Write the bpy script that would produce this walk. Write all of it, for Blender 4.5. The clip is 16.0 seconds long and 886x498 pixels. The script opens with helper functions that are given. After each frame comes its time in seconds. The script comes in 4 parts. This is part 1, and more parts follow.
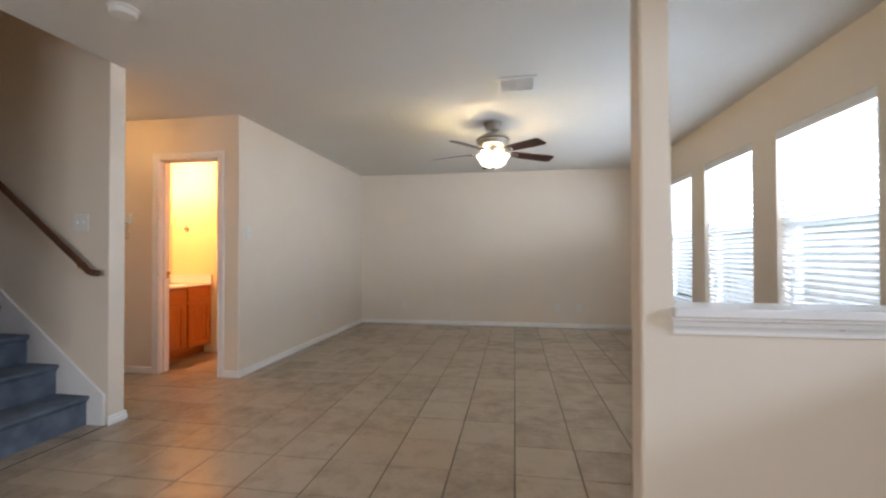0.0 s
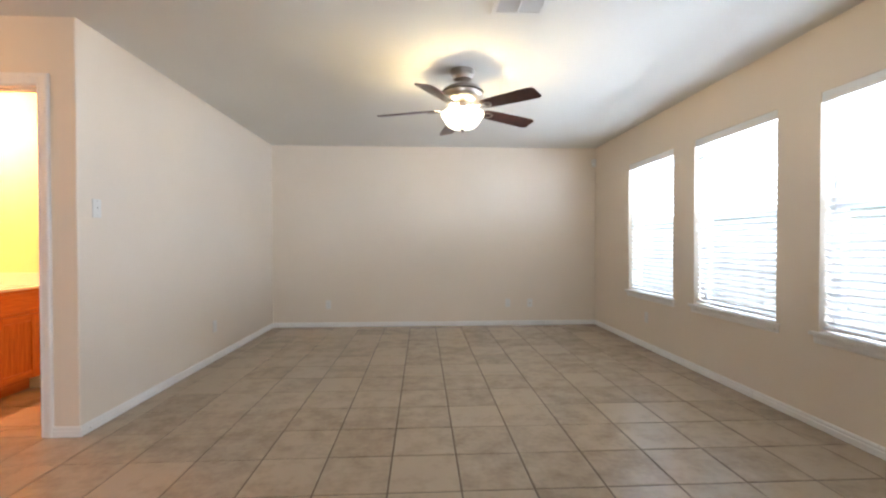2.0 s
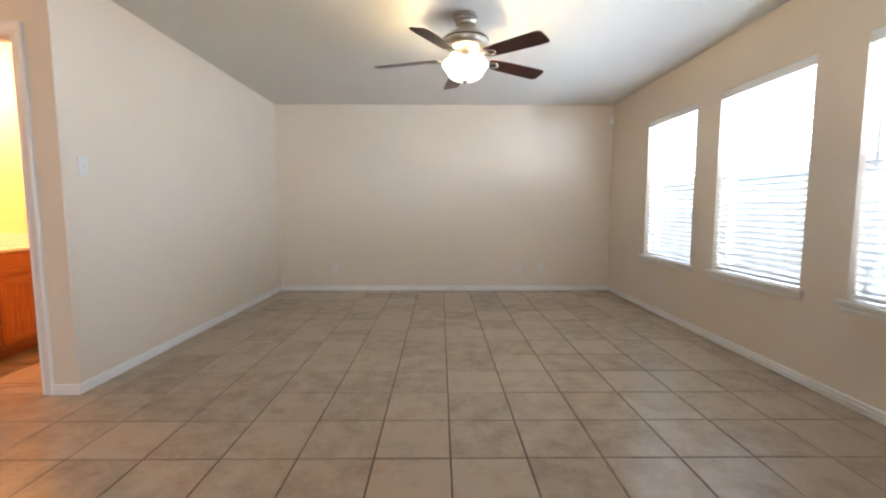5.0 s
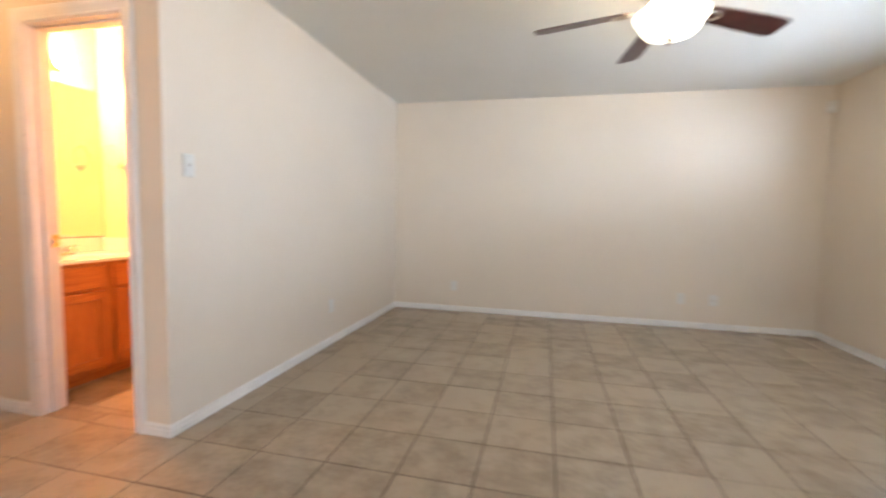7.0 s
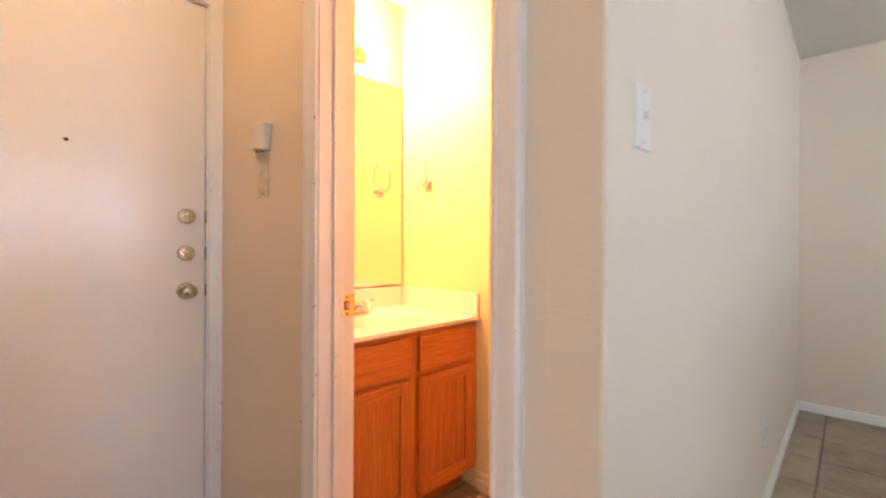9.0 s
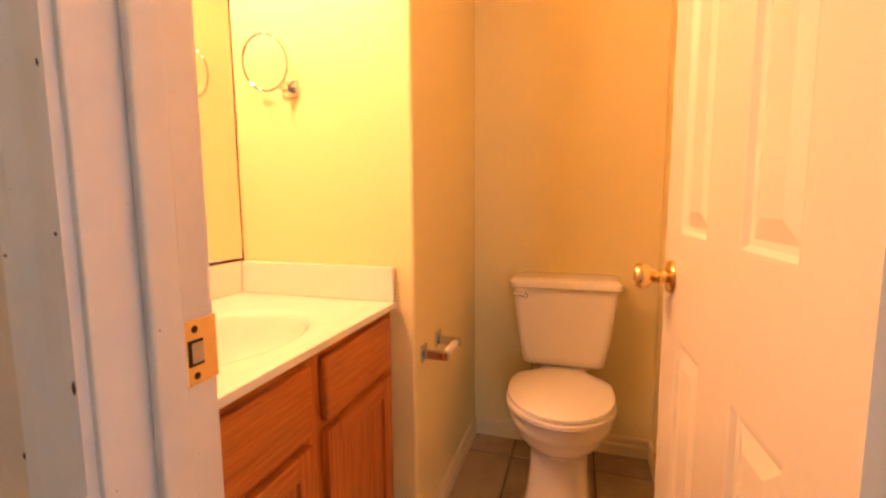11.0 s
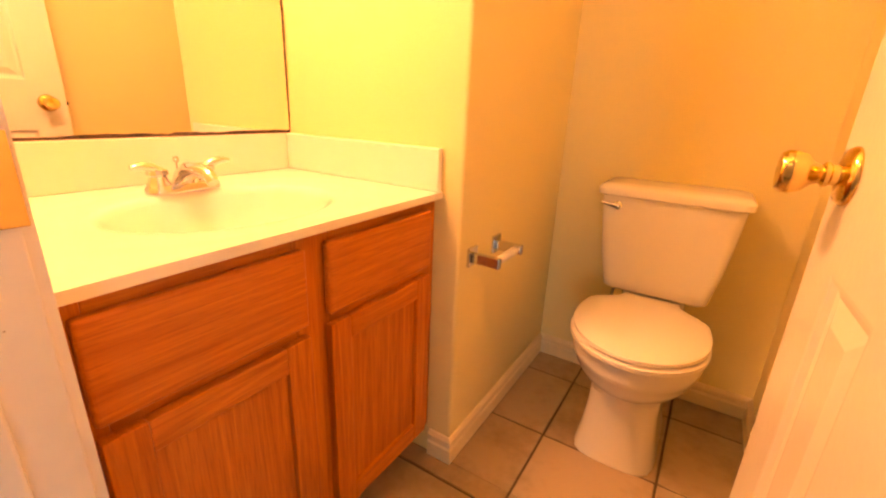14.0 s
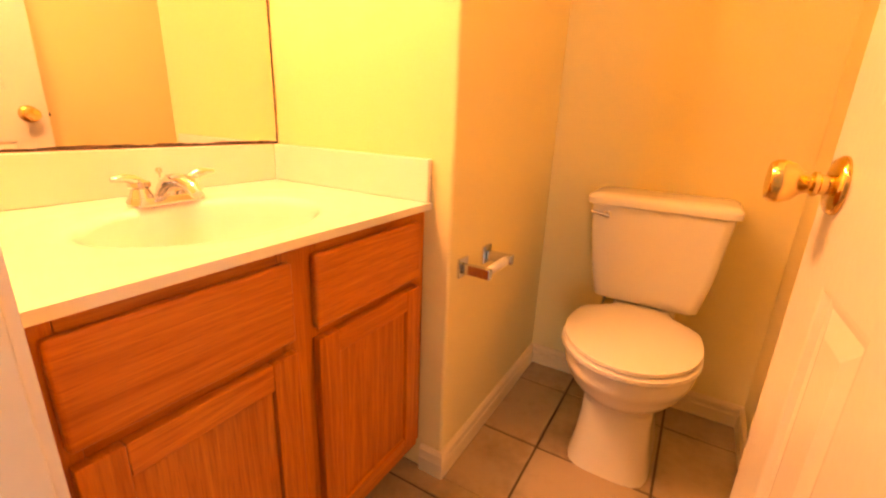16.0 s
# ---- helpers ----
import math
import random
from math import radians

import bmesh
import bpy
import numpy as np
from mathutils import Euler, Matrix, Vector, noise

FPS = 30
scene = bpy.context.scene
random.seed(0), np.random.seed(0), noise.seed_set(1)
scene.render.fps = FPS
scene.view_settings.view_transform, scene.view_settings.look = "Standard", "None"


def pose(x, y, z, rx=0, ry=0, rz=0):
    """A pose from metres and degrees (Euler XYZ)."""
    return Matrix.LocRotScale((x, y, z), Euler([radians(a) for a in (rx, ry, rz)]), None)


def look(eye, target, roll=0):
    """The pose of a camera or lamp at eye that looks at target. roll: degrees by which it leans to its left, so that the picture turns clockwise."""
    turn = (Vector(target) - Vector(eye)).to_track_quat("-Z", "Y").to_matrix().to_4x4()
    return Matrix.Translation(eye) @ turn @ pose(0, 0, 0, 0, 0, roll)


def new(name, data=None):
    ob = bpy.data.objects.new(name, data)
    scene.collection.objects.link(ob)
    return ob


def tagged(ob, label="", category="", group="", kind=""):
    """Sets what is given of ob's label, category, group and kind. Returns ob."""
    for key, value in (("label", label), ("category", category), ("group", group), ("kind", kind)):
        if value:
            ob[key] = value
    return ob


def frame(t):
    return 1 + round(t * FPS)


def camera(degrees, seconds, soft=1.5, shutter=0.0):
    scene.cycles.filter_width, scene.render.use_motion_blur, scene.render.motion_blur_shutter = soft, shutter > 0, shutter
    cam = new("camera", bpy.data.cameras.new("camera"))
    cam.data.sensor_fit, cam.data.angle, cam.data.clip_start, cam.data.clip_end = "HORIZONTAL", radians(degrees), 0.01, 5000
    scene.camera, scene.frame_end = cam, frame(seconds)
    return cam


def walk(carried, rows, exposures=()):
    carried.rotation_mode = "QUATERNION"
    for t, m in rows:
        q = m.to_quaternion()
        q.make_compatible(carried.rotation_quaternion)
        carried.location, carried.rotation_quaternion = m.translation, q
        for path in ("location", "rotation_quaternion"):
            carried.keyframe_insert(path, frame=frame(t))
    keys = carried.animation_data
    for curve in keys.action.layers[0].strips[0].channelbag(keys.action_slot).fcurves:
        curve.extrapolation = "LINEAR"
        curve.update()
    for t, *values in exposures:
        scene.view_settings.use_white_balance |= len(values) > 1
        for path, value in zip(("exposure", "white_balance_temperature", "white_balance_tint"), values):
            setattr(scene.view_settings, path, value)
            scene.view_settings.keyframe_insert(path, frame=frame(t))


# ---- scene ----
PATH = [
    (0, (0.903, 0.658, 1.144), (0.573, 2.63, 1.165), -0.1),
    (0.5, (0.715, 1.006, 1.132), (0.41, 2.983, 1.141), -0.2),
    (1, (0.598, 1.322, 1.131), (0.374, 3.309, 1.111), -0.8),
    (1.5, (0.452, 1.54, 1.13), (0.422, 3.54, 1.121), -1.1),
    (2, (0.385, 1.659, 1.128), (0.483, 3.656, 1.101), -0.1),
    (2.5, (0.409, 1.709, 1.107), (0.494, 3.702, 0.972), 0.7),
    (3, (0.464, 1.73, 1.108), (0.499, 3.725, 0.98), -0.2),
    (3.5, (0.489, 1.749, 1.102), (0.516, 3.743, 0.959), -0.6),
    (6, (0.52, 1.921, 1.094), (0.526, 3.911, 0.898), 0.4),
    (6.5, (0.357, 2.195, 1.121), (0.287, 4.19, 0.992), -0.7),
    (7, (0.139, 2.575, 1.117), (-0.32, 4.516, 0.964), 1.2),
    (7.5, (-0.154, 2.889, 1.155), (-1.196, 4.59, 1.02), 3.1),
    (8, (-0.55, 3.131, 1.128), (-1.89, 4.615, 1.116), 0.4),
    (8.2, (-0.724, 3.239, 1.117), (-2.152, 4.638, 1.071), 0.8),
    (10.3, (-1.97, 3.966, 1.113), (-3.001, 5.679, 1.131), -0.8),
    (10.5, (-2.011, 3.994, 1.108), (-2.912, 5.778, 1.048), -0.3),
    (11, (-2.083, 4.017, 1.089), (-2.685, 5.912, 0.875), -0.4),
    (11.5, (-2.11, 4.022, 1.073), (-2.6, 5.939, 0.783), 0.4),
    (12, (-2.089, 4.116, 1.044), (-2.647, 5.995, 0.642), 1.8),
    (12.5, (-2.053, 4.243, 1.02), (-2.894, 5.991, 0.53), 3.6),
    (13, (-2.044, 4.275, 1.005), (-3.016, 5.921, 0.42), 2.7),
    (13.5, (-2.04, 4.281, 1.003), (-3.035, 5.903, 0.389), 2.6),
    (14, (-2.039, 4.276, 1.001), (-3.035, 5.89, 0.365), 2.5),
    (14.5, (-2.038, 4.277, 0.999), (-3.036, 5.89, 0.365), 2.4),
    (15, (-2.04, 4.28, 1.0), (-3.03, 5.906, 0.389), 2.4),
    (15.5, (-2.04, 4.284, 1.001), (-3.024, 5.913, 0.385), 1.9),
    (16, (-2.044, 4.287, 1.001), (-3.011, 5.934, 0.409), 2.4),
]
# seconds, stops, kelvin, tint
EXPOSURES = [(0, -0.33, 6500, 10), (0.5, -0.10, 6500, 10), (1.5, 0.12, 6500, 10), (3.0, 0.10, 6500, 10), (6.0, 0.05, 6500, 10), (6.5, 0.2, 6500, 10), (7.0, 0.36, 6500, 10), (7.5, 0.27, 6500, 10), (8.2, 0.24, 6500, 10), (10.3, -0.10, 6700, 10), (11.5, -0.40, 6800, 10), (12.5, -0.28, 7500, 10), (13.5, 0.06, 8400, 10), (16, 0.06, 8400, 10)]
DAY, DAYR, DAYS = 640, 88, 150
FANLAMP, BATHLAMP, HALLLAMP = 1040.0, 430.0, 40.0
BATHCOL = (1.0, 0.435, 0.21)
SLATTILT = (33, 33, 33)
DOORTURN = -88.2
cam = camera(92.1, 16.0, soft=2.2, shutter=0.5)
walk(cam, [(r[0], look(*r[1:])) for r in PATH], EXPOSURES)

# ---- world and large lights ----
world = bpy.data.worlds.new("world")
scene.world = world
world.use_nodes = True
wn = world.node_tree
sky = wn.nodes.new("ShaderNodeTexSky")
sky.sky_type = "NISHITA"
sky.sun_disc = False
sky.sun_elevation = radians(48)
sky.sun_rotation = radians(250)
wn.nodes["Background"].inputs["Strength"].default_value = 0.12
wn.links.new(sky.outputs["Color"], wn.nodes["Background"].inputs["Color"])

sun = new("sun", bpy.data.lights.new("sun", "SUN"))
sun.data.energy, sun.data.angle, sun.data.color = 5.0, radians(0.5), (1.0, 0.95, 0.88)
sun.matrix_world = look((-8, 3, 12), (0, 6, 0))


def window_lamp(name, place, target, w, h, watts, colour):
    ob = new(name, bpy.data.lights.new(name, "AREA"))
    ob.data.shape, ob.data.size, ob.data.size_y = "RECTANGLE", w, h
    ob.data.energy, ob.data.color = watts, colour
    ob.matrix_world = look(place, target)
    return ob


# living room: XL left wall, XR window wall, YB back wall; the other letters are the further wall faces
XL, XR, YB, H = -1.62, 2.79, 7.49, 2.44
YF, YFI = 4.25, 4.365            # hall side and bath side of the wall with the bath door
XD = -3.235                      # front door wall
XM, XA, XBR = -3.15, -2.533, -1.765   # bath: mirror wall, alcove wall, right wall
YV, YT = 5.155, 5.915            # bath: vanity end wall, wall behind the toilet
YS0, YS1, XSE = 3.115, 3.235, -1.78  # stair wall faces and its end
YH0, YH1, XH = 2.29, 2.42, 1.35  # half wall
YK, XW = -2.2, -5.3              # behind the camera; far end of the stairwell
DL, DR, DH = -2.455, -1.835, 2.04     # bath door opening
FD0, FD1, FDH = 3.345, 4.195, 2.085   # front door opening
WINDOWS = [(5.64, 6.52), (4.445, 5.325), (3.245, 4.13)]
WZ0, WZ1 = 0.583, 2.033

window_lamp("window_daylight", (XR + 0.7, 4.9, 1.85), (XR - 3, 4.9, 1.1), 4.4, 0.9, DAY, (0.67, 0.80, 1.0))
window_lamp("side_daylight", (XR + 2.5, 0.6, 2.13), (1.6, 2.29, 0.75), 1.6, 0.36, DAYS, (0.60, 0.75, 1.0))
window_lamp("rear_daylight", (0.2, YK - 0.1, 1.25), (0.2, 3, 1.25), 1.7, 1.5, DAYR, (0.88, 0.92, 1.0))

# ---- materials ----


def material(name, colour, rough=0.5, metal=0.0, vary=0.06, scale=3.0, fine=60.0, bump=0.0, spec=0.5, spread=0.0, dirt=None, specks=0.0):
    """A principled surface: broad and fine variation of the colour, fine relief; spread varies it from piece to piece."""
    m = bpy.data.materials.new(name)
    m.use_nodes = True
    nt = m.node_tree
    n, ln = nt.nodes, nt.links
    b = n["Principled BSDF"]
    b.inputs["Roughness"].default_value = rough
    b.inputs["Metallic"].default_value = metal
    b.inputs["Specular IOR Level"].default_value = spec
    geo = n.new("ShaderNodeNewGeometry")
    big = n.new("ShaderNodeTexNoise")
    big.inputs["Scale"].default_value = scale
    big.inputs["Detail"].default_value = 4
    small = n.new("ShaderNodeTexNoise")
    small.inputs["Scale"].default_value = fine
    small.inputs["Detail"].default_value = 3
    for t in (big, small):
        ln.new(geo.outputs["Position"], t.inputs["Vector"])
    add = n.new("ShaderNodeMath")
    add.operation = "ADD"
    ln.new(big.outputs["Fac"], add.inputs[0])
    half = n.new("ShaderNodeMath")
    half.operation = "MULTIPLY"
    half.inputs[1].default_value = 0.45
    ln.new(small.outputs["Fac"], half.inputs[0])
    ln.new(half.outputs[0], add.inputs[1])
    last = add
    if spread:
        info = n.new("ShaderNodeObjectInfo")
        mul = n.new("ShaderNodeMath")
        mul.operation = "MULTIPLY"
        mul.inputs[1].default_value = spread
        ln.new(info.outputs["Random"], mul.inputs[0])
        last = n.new("ShaderNodeMath")
        last.operation = "ADD"
        ln.new(add.outputs[0], last.inputs[0])
        ln.new(mul.outputs[0], last.inputs[1])
    ramp = n.new("ShaderNodeValToRGB")
    ramp.color_ramp.elements[0].position = 0.42
    ramp.color_ramp.elements[1].position = 1.05 if not spread else 1.0 + spread * 0.6
    low = dirt if dirt else tuple(c * (1 - vary * 2) for c in colour)
    ramp.color_ramp.elements[0].color = (*low, 1)
    ramp.color_ramp.elements[1].color = (*[min(1, c * (1 + vary)) for c in colour], 1)
    ln.new(last.outputs[0], ramp.inputs["Fac"])
    ln.new(ramp.outputs["Color"], b.inputs["Base Color"])
    if specks:
        chip = n.new("ShaderNodeTexNoise")
        chip.inputs["Scale"].default_value = 75
        chip.inputs["Detail"].default_value = 1
        ln.new(geo.outputs["Position"], chip.inputs["Vector"])
        cut = n.new("ShaderNodeMapRange")
        cut.inputs["From Min"].default_value, cut.inputs["From Max"].default_value = specks, specks + 0.02
        ln.new(chip.outputs["Fac"], cut.inputs["Value"])
        mx = n.new("ShaderNodeMix")
        mx.data_type = "RGBA"
        mx.inputs[7].default_value = (0.24, 0.17, 0.12, 1)
        ln.new(cut.outputs["Result"], mx.inputs[0])
        ln.new(ramp.outputs["Color"], mx.inputs[6])
        ln.new(mx.outputs[2], b.inputs["Base Color"])
    if bump:
        bp = n.new("ShaderNodeBump")
        bp.inputs["Strength"].default_value = min(1, bump * 2)
        bp.inputs["Distance"].default_value = 0.002
        ln.new(small.outputs["Fac"], bp.inputs["Height"])
        ln.new(bp.outputs["Normal"], b.inputs["Normal"])
    return m


def oak(name, along):
    """Stained oak with its grain along one axis."""
    m = bpy.data.materials.new(name)
    m.use_nodes = True
    n, ln = m.node_tree.nodes, m.node_tree.links
    b = n["Principled BSDF"]
    b.inputs["Roughness"].default_value = 0.42
    geo = n.new("ShaderNodeNewGeometry")
    mp = n.new("ShaderNodeMapping")
    squeeze = {"z": (24, 24, 1.3), "y": (24, 1.3, 24)}[along]
    mp.inputs["Scale"].default_value = squeeze
    info = n.new("ShaderNodeObjectInfo")
    shift = n.new("ShaderNodeVectorMath")
    shift.operation = "MULTIPLY_ADD"
    shift.inputs[1].default_value = (7.3, 5.1, 3.7)
    ln.new(info.outputs["Random"], shift.inputs[0])
    ln.new(geo.outputs["Position"], shift.inputs[2])
    ln.new(shift.outputs[0], mp.inputs["Vector"])
    grain = n.new("ShaderNodeTexNoise")
    grain.inputs["Scale"].default_value = 2.2
    grain.inputs["Detail"].default_value = 7
    grain.inputs["Distortion"].default_value = 1.3
    pores = n.new("ShaderNodeTexNoise")
    pores.inputs["Scale"].default_value = 14
    pores.inputs["Detail"].default_value = 5
    ln.new(mp.outputs[0], grain.inputs["Vector"])
    ln.new(mp.outputs[0], pores.inputs["Vector"])
    ramp = n.new("ShaderNodeValToRGB")
    e = ramp.color_ramp.elements
    e[0].position, e[1].position = 0.28, 0.74
    e[0].color, e[1].color = (0.38, 0.103, 0.016, 1), (0.61, 0.215, 0.040, 1)
    mid = e.new(0.5)
    mid.color = (0.49, 0.147, 0.028, 1)
    ln.new(grain.outputs["Fac"], ramp.inputs["Fac"])
    r2 = n.new("ShaderNodeValToRGB")
    r2.color_ramp.elements[0].position, r2.color_ramp.elements[1].position = 0.34, 0.50
    r2.color_ramp.elements[0].color = (0.55, 0.45, 0.4, 1)
    ln.new(pores.outputs["Fac"], r2.inputs["Fac"])
    mx = n.new("ShaderNodeMix")
    mx.data_type, mx.blend_type = "RGBA", "MULTIPLY"
    mx.inputs[0].default_value = 0.42
    ln.new(ramp.outputs[0], mx.inputs[6])
    ln.new(r2.outputs[0], mx.inputs[7])
    ln.new(mx.outputs[2], b.inputs["Base Color"])
    bp = n.new("ShaderNodeBump")
    bp.inputs["Strength"].default_value, bp.inputs["Distance"].default_value = 0.25, 0.001
    ln.new(pores.outputs["Fac"], bp.inputs["Height"])
    ln.new(bp.outputs["Normal"], b.inputs["Normal"])
    return m


def glowing(name, colour, strength):
    m = bpy.data.materials.new(name)
    m.use_nodes = True
    b = m.node_tree.nodes["Principled BSDF"]
    b.inputs["Base Color"].default_value = (0.85, 0.83, 0.78, 1)
    b.inputs["Emission Color"].default_value = (*colour, 1)
    b.inputs["Emission Strength"].default_value = strength
    return m


def slat_material():
    m = bpy.data.materials.new("blind_slat_vinyl")
    m.use_nodes = True
    n, ln = m.node_tree.nodes, m.node_tree.links
    b = n["Principled BSDF"]
    b.inputs["Base Color"].default_value = (0.80, 0.80, 0.79, 1)
    b.inputs["Roughness"].default_value = 0.45
    tr = n.new("ShaderNodeBsdfTranslucent")
    tr.inputs["Color"].default_value = (0.78, 0.80, 0.80, 1)
    mx = n.new("ShaderNodeMixShader")
    mx.inputs[0].default_value = 0.12
    ln.new(b.outputs[0], mx.inputs[1])
    ln.new(tr.outputs[0], mx.inputs[2])
    ln.new(mx.outputs[0], n["Material Output"].inputs["Surface"])
    return m


def screen_material():
    """Fine mesh: lets most light through, greys the rest."""
    m = bpy.data.materials.new("insect_screen_mesh")
    m.use_nodes = True
    n, ln = m.node_tree.nodes, m.node_tree.links
    b = n["Principled BSDF"]
    b.inputs["Base Color"].default_value = (0.12, 0.125, 0.13, 1)
    b.inputs["Roughness"].default_value = 0.8
    clear = n.new("ShaderNodeBsdfTransparent")
    mx = n.new("ShaderNodeMixShader")
    mx.inputs[0].default_value = 0.13
    ln.new(clear.outputs[0], mx.inputs[1])
    ln.new(b.outputs[0], mx.inputs[2])
    ln.new(mx.outputs[0], n["Material Output"].inputs["Surface"])
    return m


def glass_material():
    m = bpy.data.materials.new("window_glass")
    m.use_nodes = True
    b = m.node_tree.nodes["Principled BSDF"]
    b.inputs["Base Color"].default_value = (0.97, 0.99, 1, 1)
    b.inputs["Roughness"].default_value = 0.0
    b.inputs["Transmission Weight"].default_value = 1.0
    b.inputs["IOR"].default_value = 1.1
    return m


PAINT = material("wall_paint_beige", (0.745, 0.645, 0.53), 0.62, vary=0.02, scale=1.2, fine=170, bump=0.22, spec=0.35)
# bathroom walls: the beige with the vanity lamp's gold put into its colour
WARMPAINT = material("wall_paint_lamp_tint", (0.80, 0.715, 0.40), 0.55, vary=0.02, scale=1.2, fine=170, bump=0.2, spec=0.35)
CEIL = material("ceiling_paint", (0.75, 0.725, 0.67), 0.8, vary=0.02, scale=1.0, fine=120, bump=0.3, spec=0.2)
TRIM = material("trim_paint_white", (0.80, 0.77, 0.74), 0.35, vary=0.03, scale=5, fine=40, bump=0.05, specks=0.765)
# white trim again, with warm lamp light mixed into its colour
BATHTRIM = material("bath_trim_lamp_tint", (0.83, 0.72, 0.50), 0.35, vary=0.03, scale=5, fine=40, bump=0.05)
DOORW = material("door_paint_white", (0.78, 0.745, 0.69), 0.24, vary=0.02, scale=3, fine=90, bump=0.06)
TILE = material("ceramic_tile", (0.37, 0.292, 0.211), 0.25, vary=0.14, scale=7, fine=30, bump=0.06, spread=0.32, dirt=(0.25, 0.192, 0.133))
GROUT = material("grout", (0.105, 0.074, 0.050), 0.9, vary=0.15, scale=6, fine=150, bump=0.3)
CARPET = material("carpet_blue_grey", (0.125, 0.150, 0.190), 0.95, vary=0.22, scale=9, fine=420, bump=0.9, spec=0.1)
WALNUT = material("walnut_stain", (0.085, 0.034, 0.018), 0.32, vary=0.25, scale=12, fine=90, bump=0.05)
BLADE = material("fan_blade_mahogany", (0.058, 0.011, 0.007), 0.34, vary=0.25, scale=14, fine=100, bump=0.03)
NICKEL = material("brushed_nickel", (0.47, 0.43, 0.385), 0.28, 1.0, vary=0.05, scale=20, fine=200)
CHROME = material("chrome", (0.66, 0.67, 0.69), 0.07, 1.0, vary=0.02)
BRASS = material("polished_brass", (0.82, 0.59, 0.24), 0.16, 1.0, vary=0.06, scale=30)
WORNBRASS = material("worn_brass", (0.60, 0.51, 0.34), 0.24, 1.0, vary=0.15, scale=60)
OLDBRASS = material("aged_brass", (0.22, 0.14, 0.05), 0.5, 0.7, vary=0.2, scale=50, fine=200)
DARKMETAL = material("dark_metal", (0.06, 0.045, 0.035), 0.4, 0.8, vary=0.2, scale=40)
PORCELAIN = material("porcelain", (0.79, 0.765, 0.71), 0.12, vary=0.01, scale=2)
SEAT = material("seat_plastic", (0.78, 0.75, 0.70), 0.28, vary=0.01, scale=2)
MARBLE = material("cultured_marble", (0.83, 0.80, 0.73), 0.16, vary=0.025, scale=4, fine=20)
PLASTIC = material("white_plastic", (0.73, 0.705, 0.66), 0.4, vary=0.02)
# near-black colour paints the shade inside holes and slots
SHADOWGAP = material("hole_shade", (0.02, 0.017, 0.014), 0.9, vary=0.2)
OAKV, OAKH = oak("oak_upright", "z"), oak("oak_level", "y")
MIRROR = material("mirror_silver", (0.90, 0.90, 0.88), 0.015, 1.0, vary=0.003)
CORRODED = material("mirror_corrosion", (0.075, 0.04, 0.02), 0.7, vary=0.5, scale=60, fine=260, bump=0.4)
VINYL = material("window_vinyl", (0.80, 0.80, 0.79), 0.4, vary=0.02)
SLAT, GLASS, SCREEN = slat_material(), glass_material(), screen_material()
GRASS = material("dry_lawn", (0.10, 0.115, 0.045), 0.95, vary=0.3, scale=0.6, fine=30, bump=0.4)
# pale so that the added fence brightens the gaps between slats
FENCE = material("fence_paint", (0.76, 0.78, 0.80), 0.85, vary=0.2, scale=2, fine=30, spread=0.3)
PATCH = material("patched_plaster", (0.71, 0.62, 0.51), 0.75, vary=0.12, scale=30, fine=160, bump=0.4)
BOWL = glowing("fan_lamp_glass", (1.0, 0.88, 0.66), 4.0)
FANBULB = glowing("fan_bulb_glass", (1.0, 0.77, 0.41), FANLAMP)
BULB = glowing("vanity_bulb_glass", BATHCOL, BATHLAMP)
LANDGLASS = glowing("landing_lamp_glass", (1.0, 0.58, 0.23), 27.0)
HALLGLASS = glowing("hall_lamp_glass", (1.0, 0.58, 0.23), HALLLAMP)

# ---- mesh helpers ----


def part(name, bm, mat, parent=None, label="", smooth=False):
    me = bpy.data.meshes.new(name)
    bmesh.ops.recalc_face_normals(bm, faces=bm.faces)
    bm.to_mesh(me)
    bm.free()
    me.materials.append(mat)
    if smooth:
        for p in me.polygons:
            p.use_smooth = True
        me.set_sharp_from_angle(angle=radians(40))
    ob = new(name, me)
    if parent:
        ob.parent = parent
        ob.matrix_parent_inverse = parent.matrix_world.inverted()
    if label:
        ob["label"] = label
    return ob


def thing(name, m, label, category, group="", kind=""):
    e = new(name)
    e.empty_display_size = 0.05
    e.matrix_world = m
    return tagged(e, label, category, group, kind)


def box(bm, x0, x1, y0, y1, z0, z1, bevel=0.0, seg=2):
    v = [bm.verts.new(c) for c in ((x0, y0, z0), (x1, y0, z0), (x1, y1, z0), (x0, y1, z0), (x0, y0, z1), (x1, y0, z1), (x1, y1, z1), (x0, y1, z1))]
    f = [bm.faces.new([v[i] for i in q]) for q in ((3, 2, 1, 0), (4, 5, 6, 7), (0, 1, 5, 4), (1, 2, 6, 5), (2, 3, 7, 6), (3, 0, 4, 7))]
    if bevel:
        edges = list({e for q in f for e in q.edges})
        bmesh.ops.bevel(bm, geom=edges, offset=bevel, segments=seg, affect="EDGES", profile=0.5)


def round_uprights(bm, corners, r=0.007):
    """Rounds the upright edges that stand at the given (x, y) corners."""
    es = [e for e in bm.edges if all(any((Vector((v.co.x - x, v.co.y - y))).length < 1e-4 for x, y in corners) for v in e.verts) and abs(e.verts[0].co.z - e.verts[1].co.z) > 0.05]
    bmesh.ops.bevel(bm, geom=es, offset=r, segments=4, affect="EDGES", profile=0.5)
    return bm


def boxes(*dims, bevel=0.0, seg=2):
    bm = bmesh.new()
    for d in dims:
        box(bm, *d, bevel=bevel, seg=seg)
    return bm


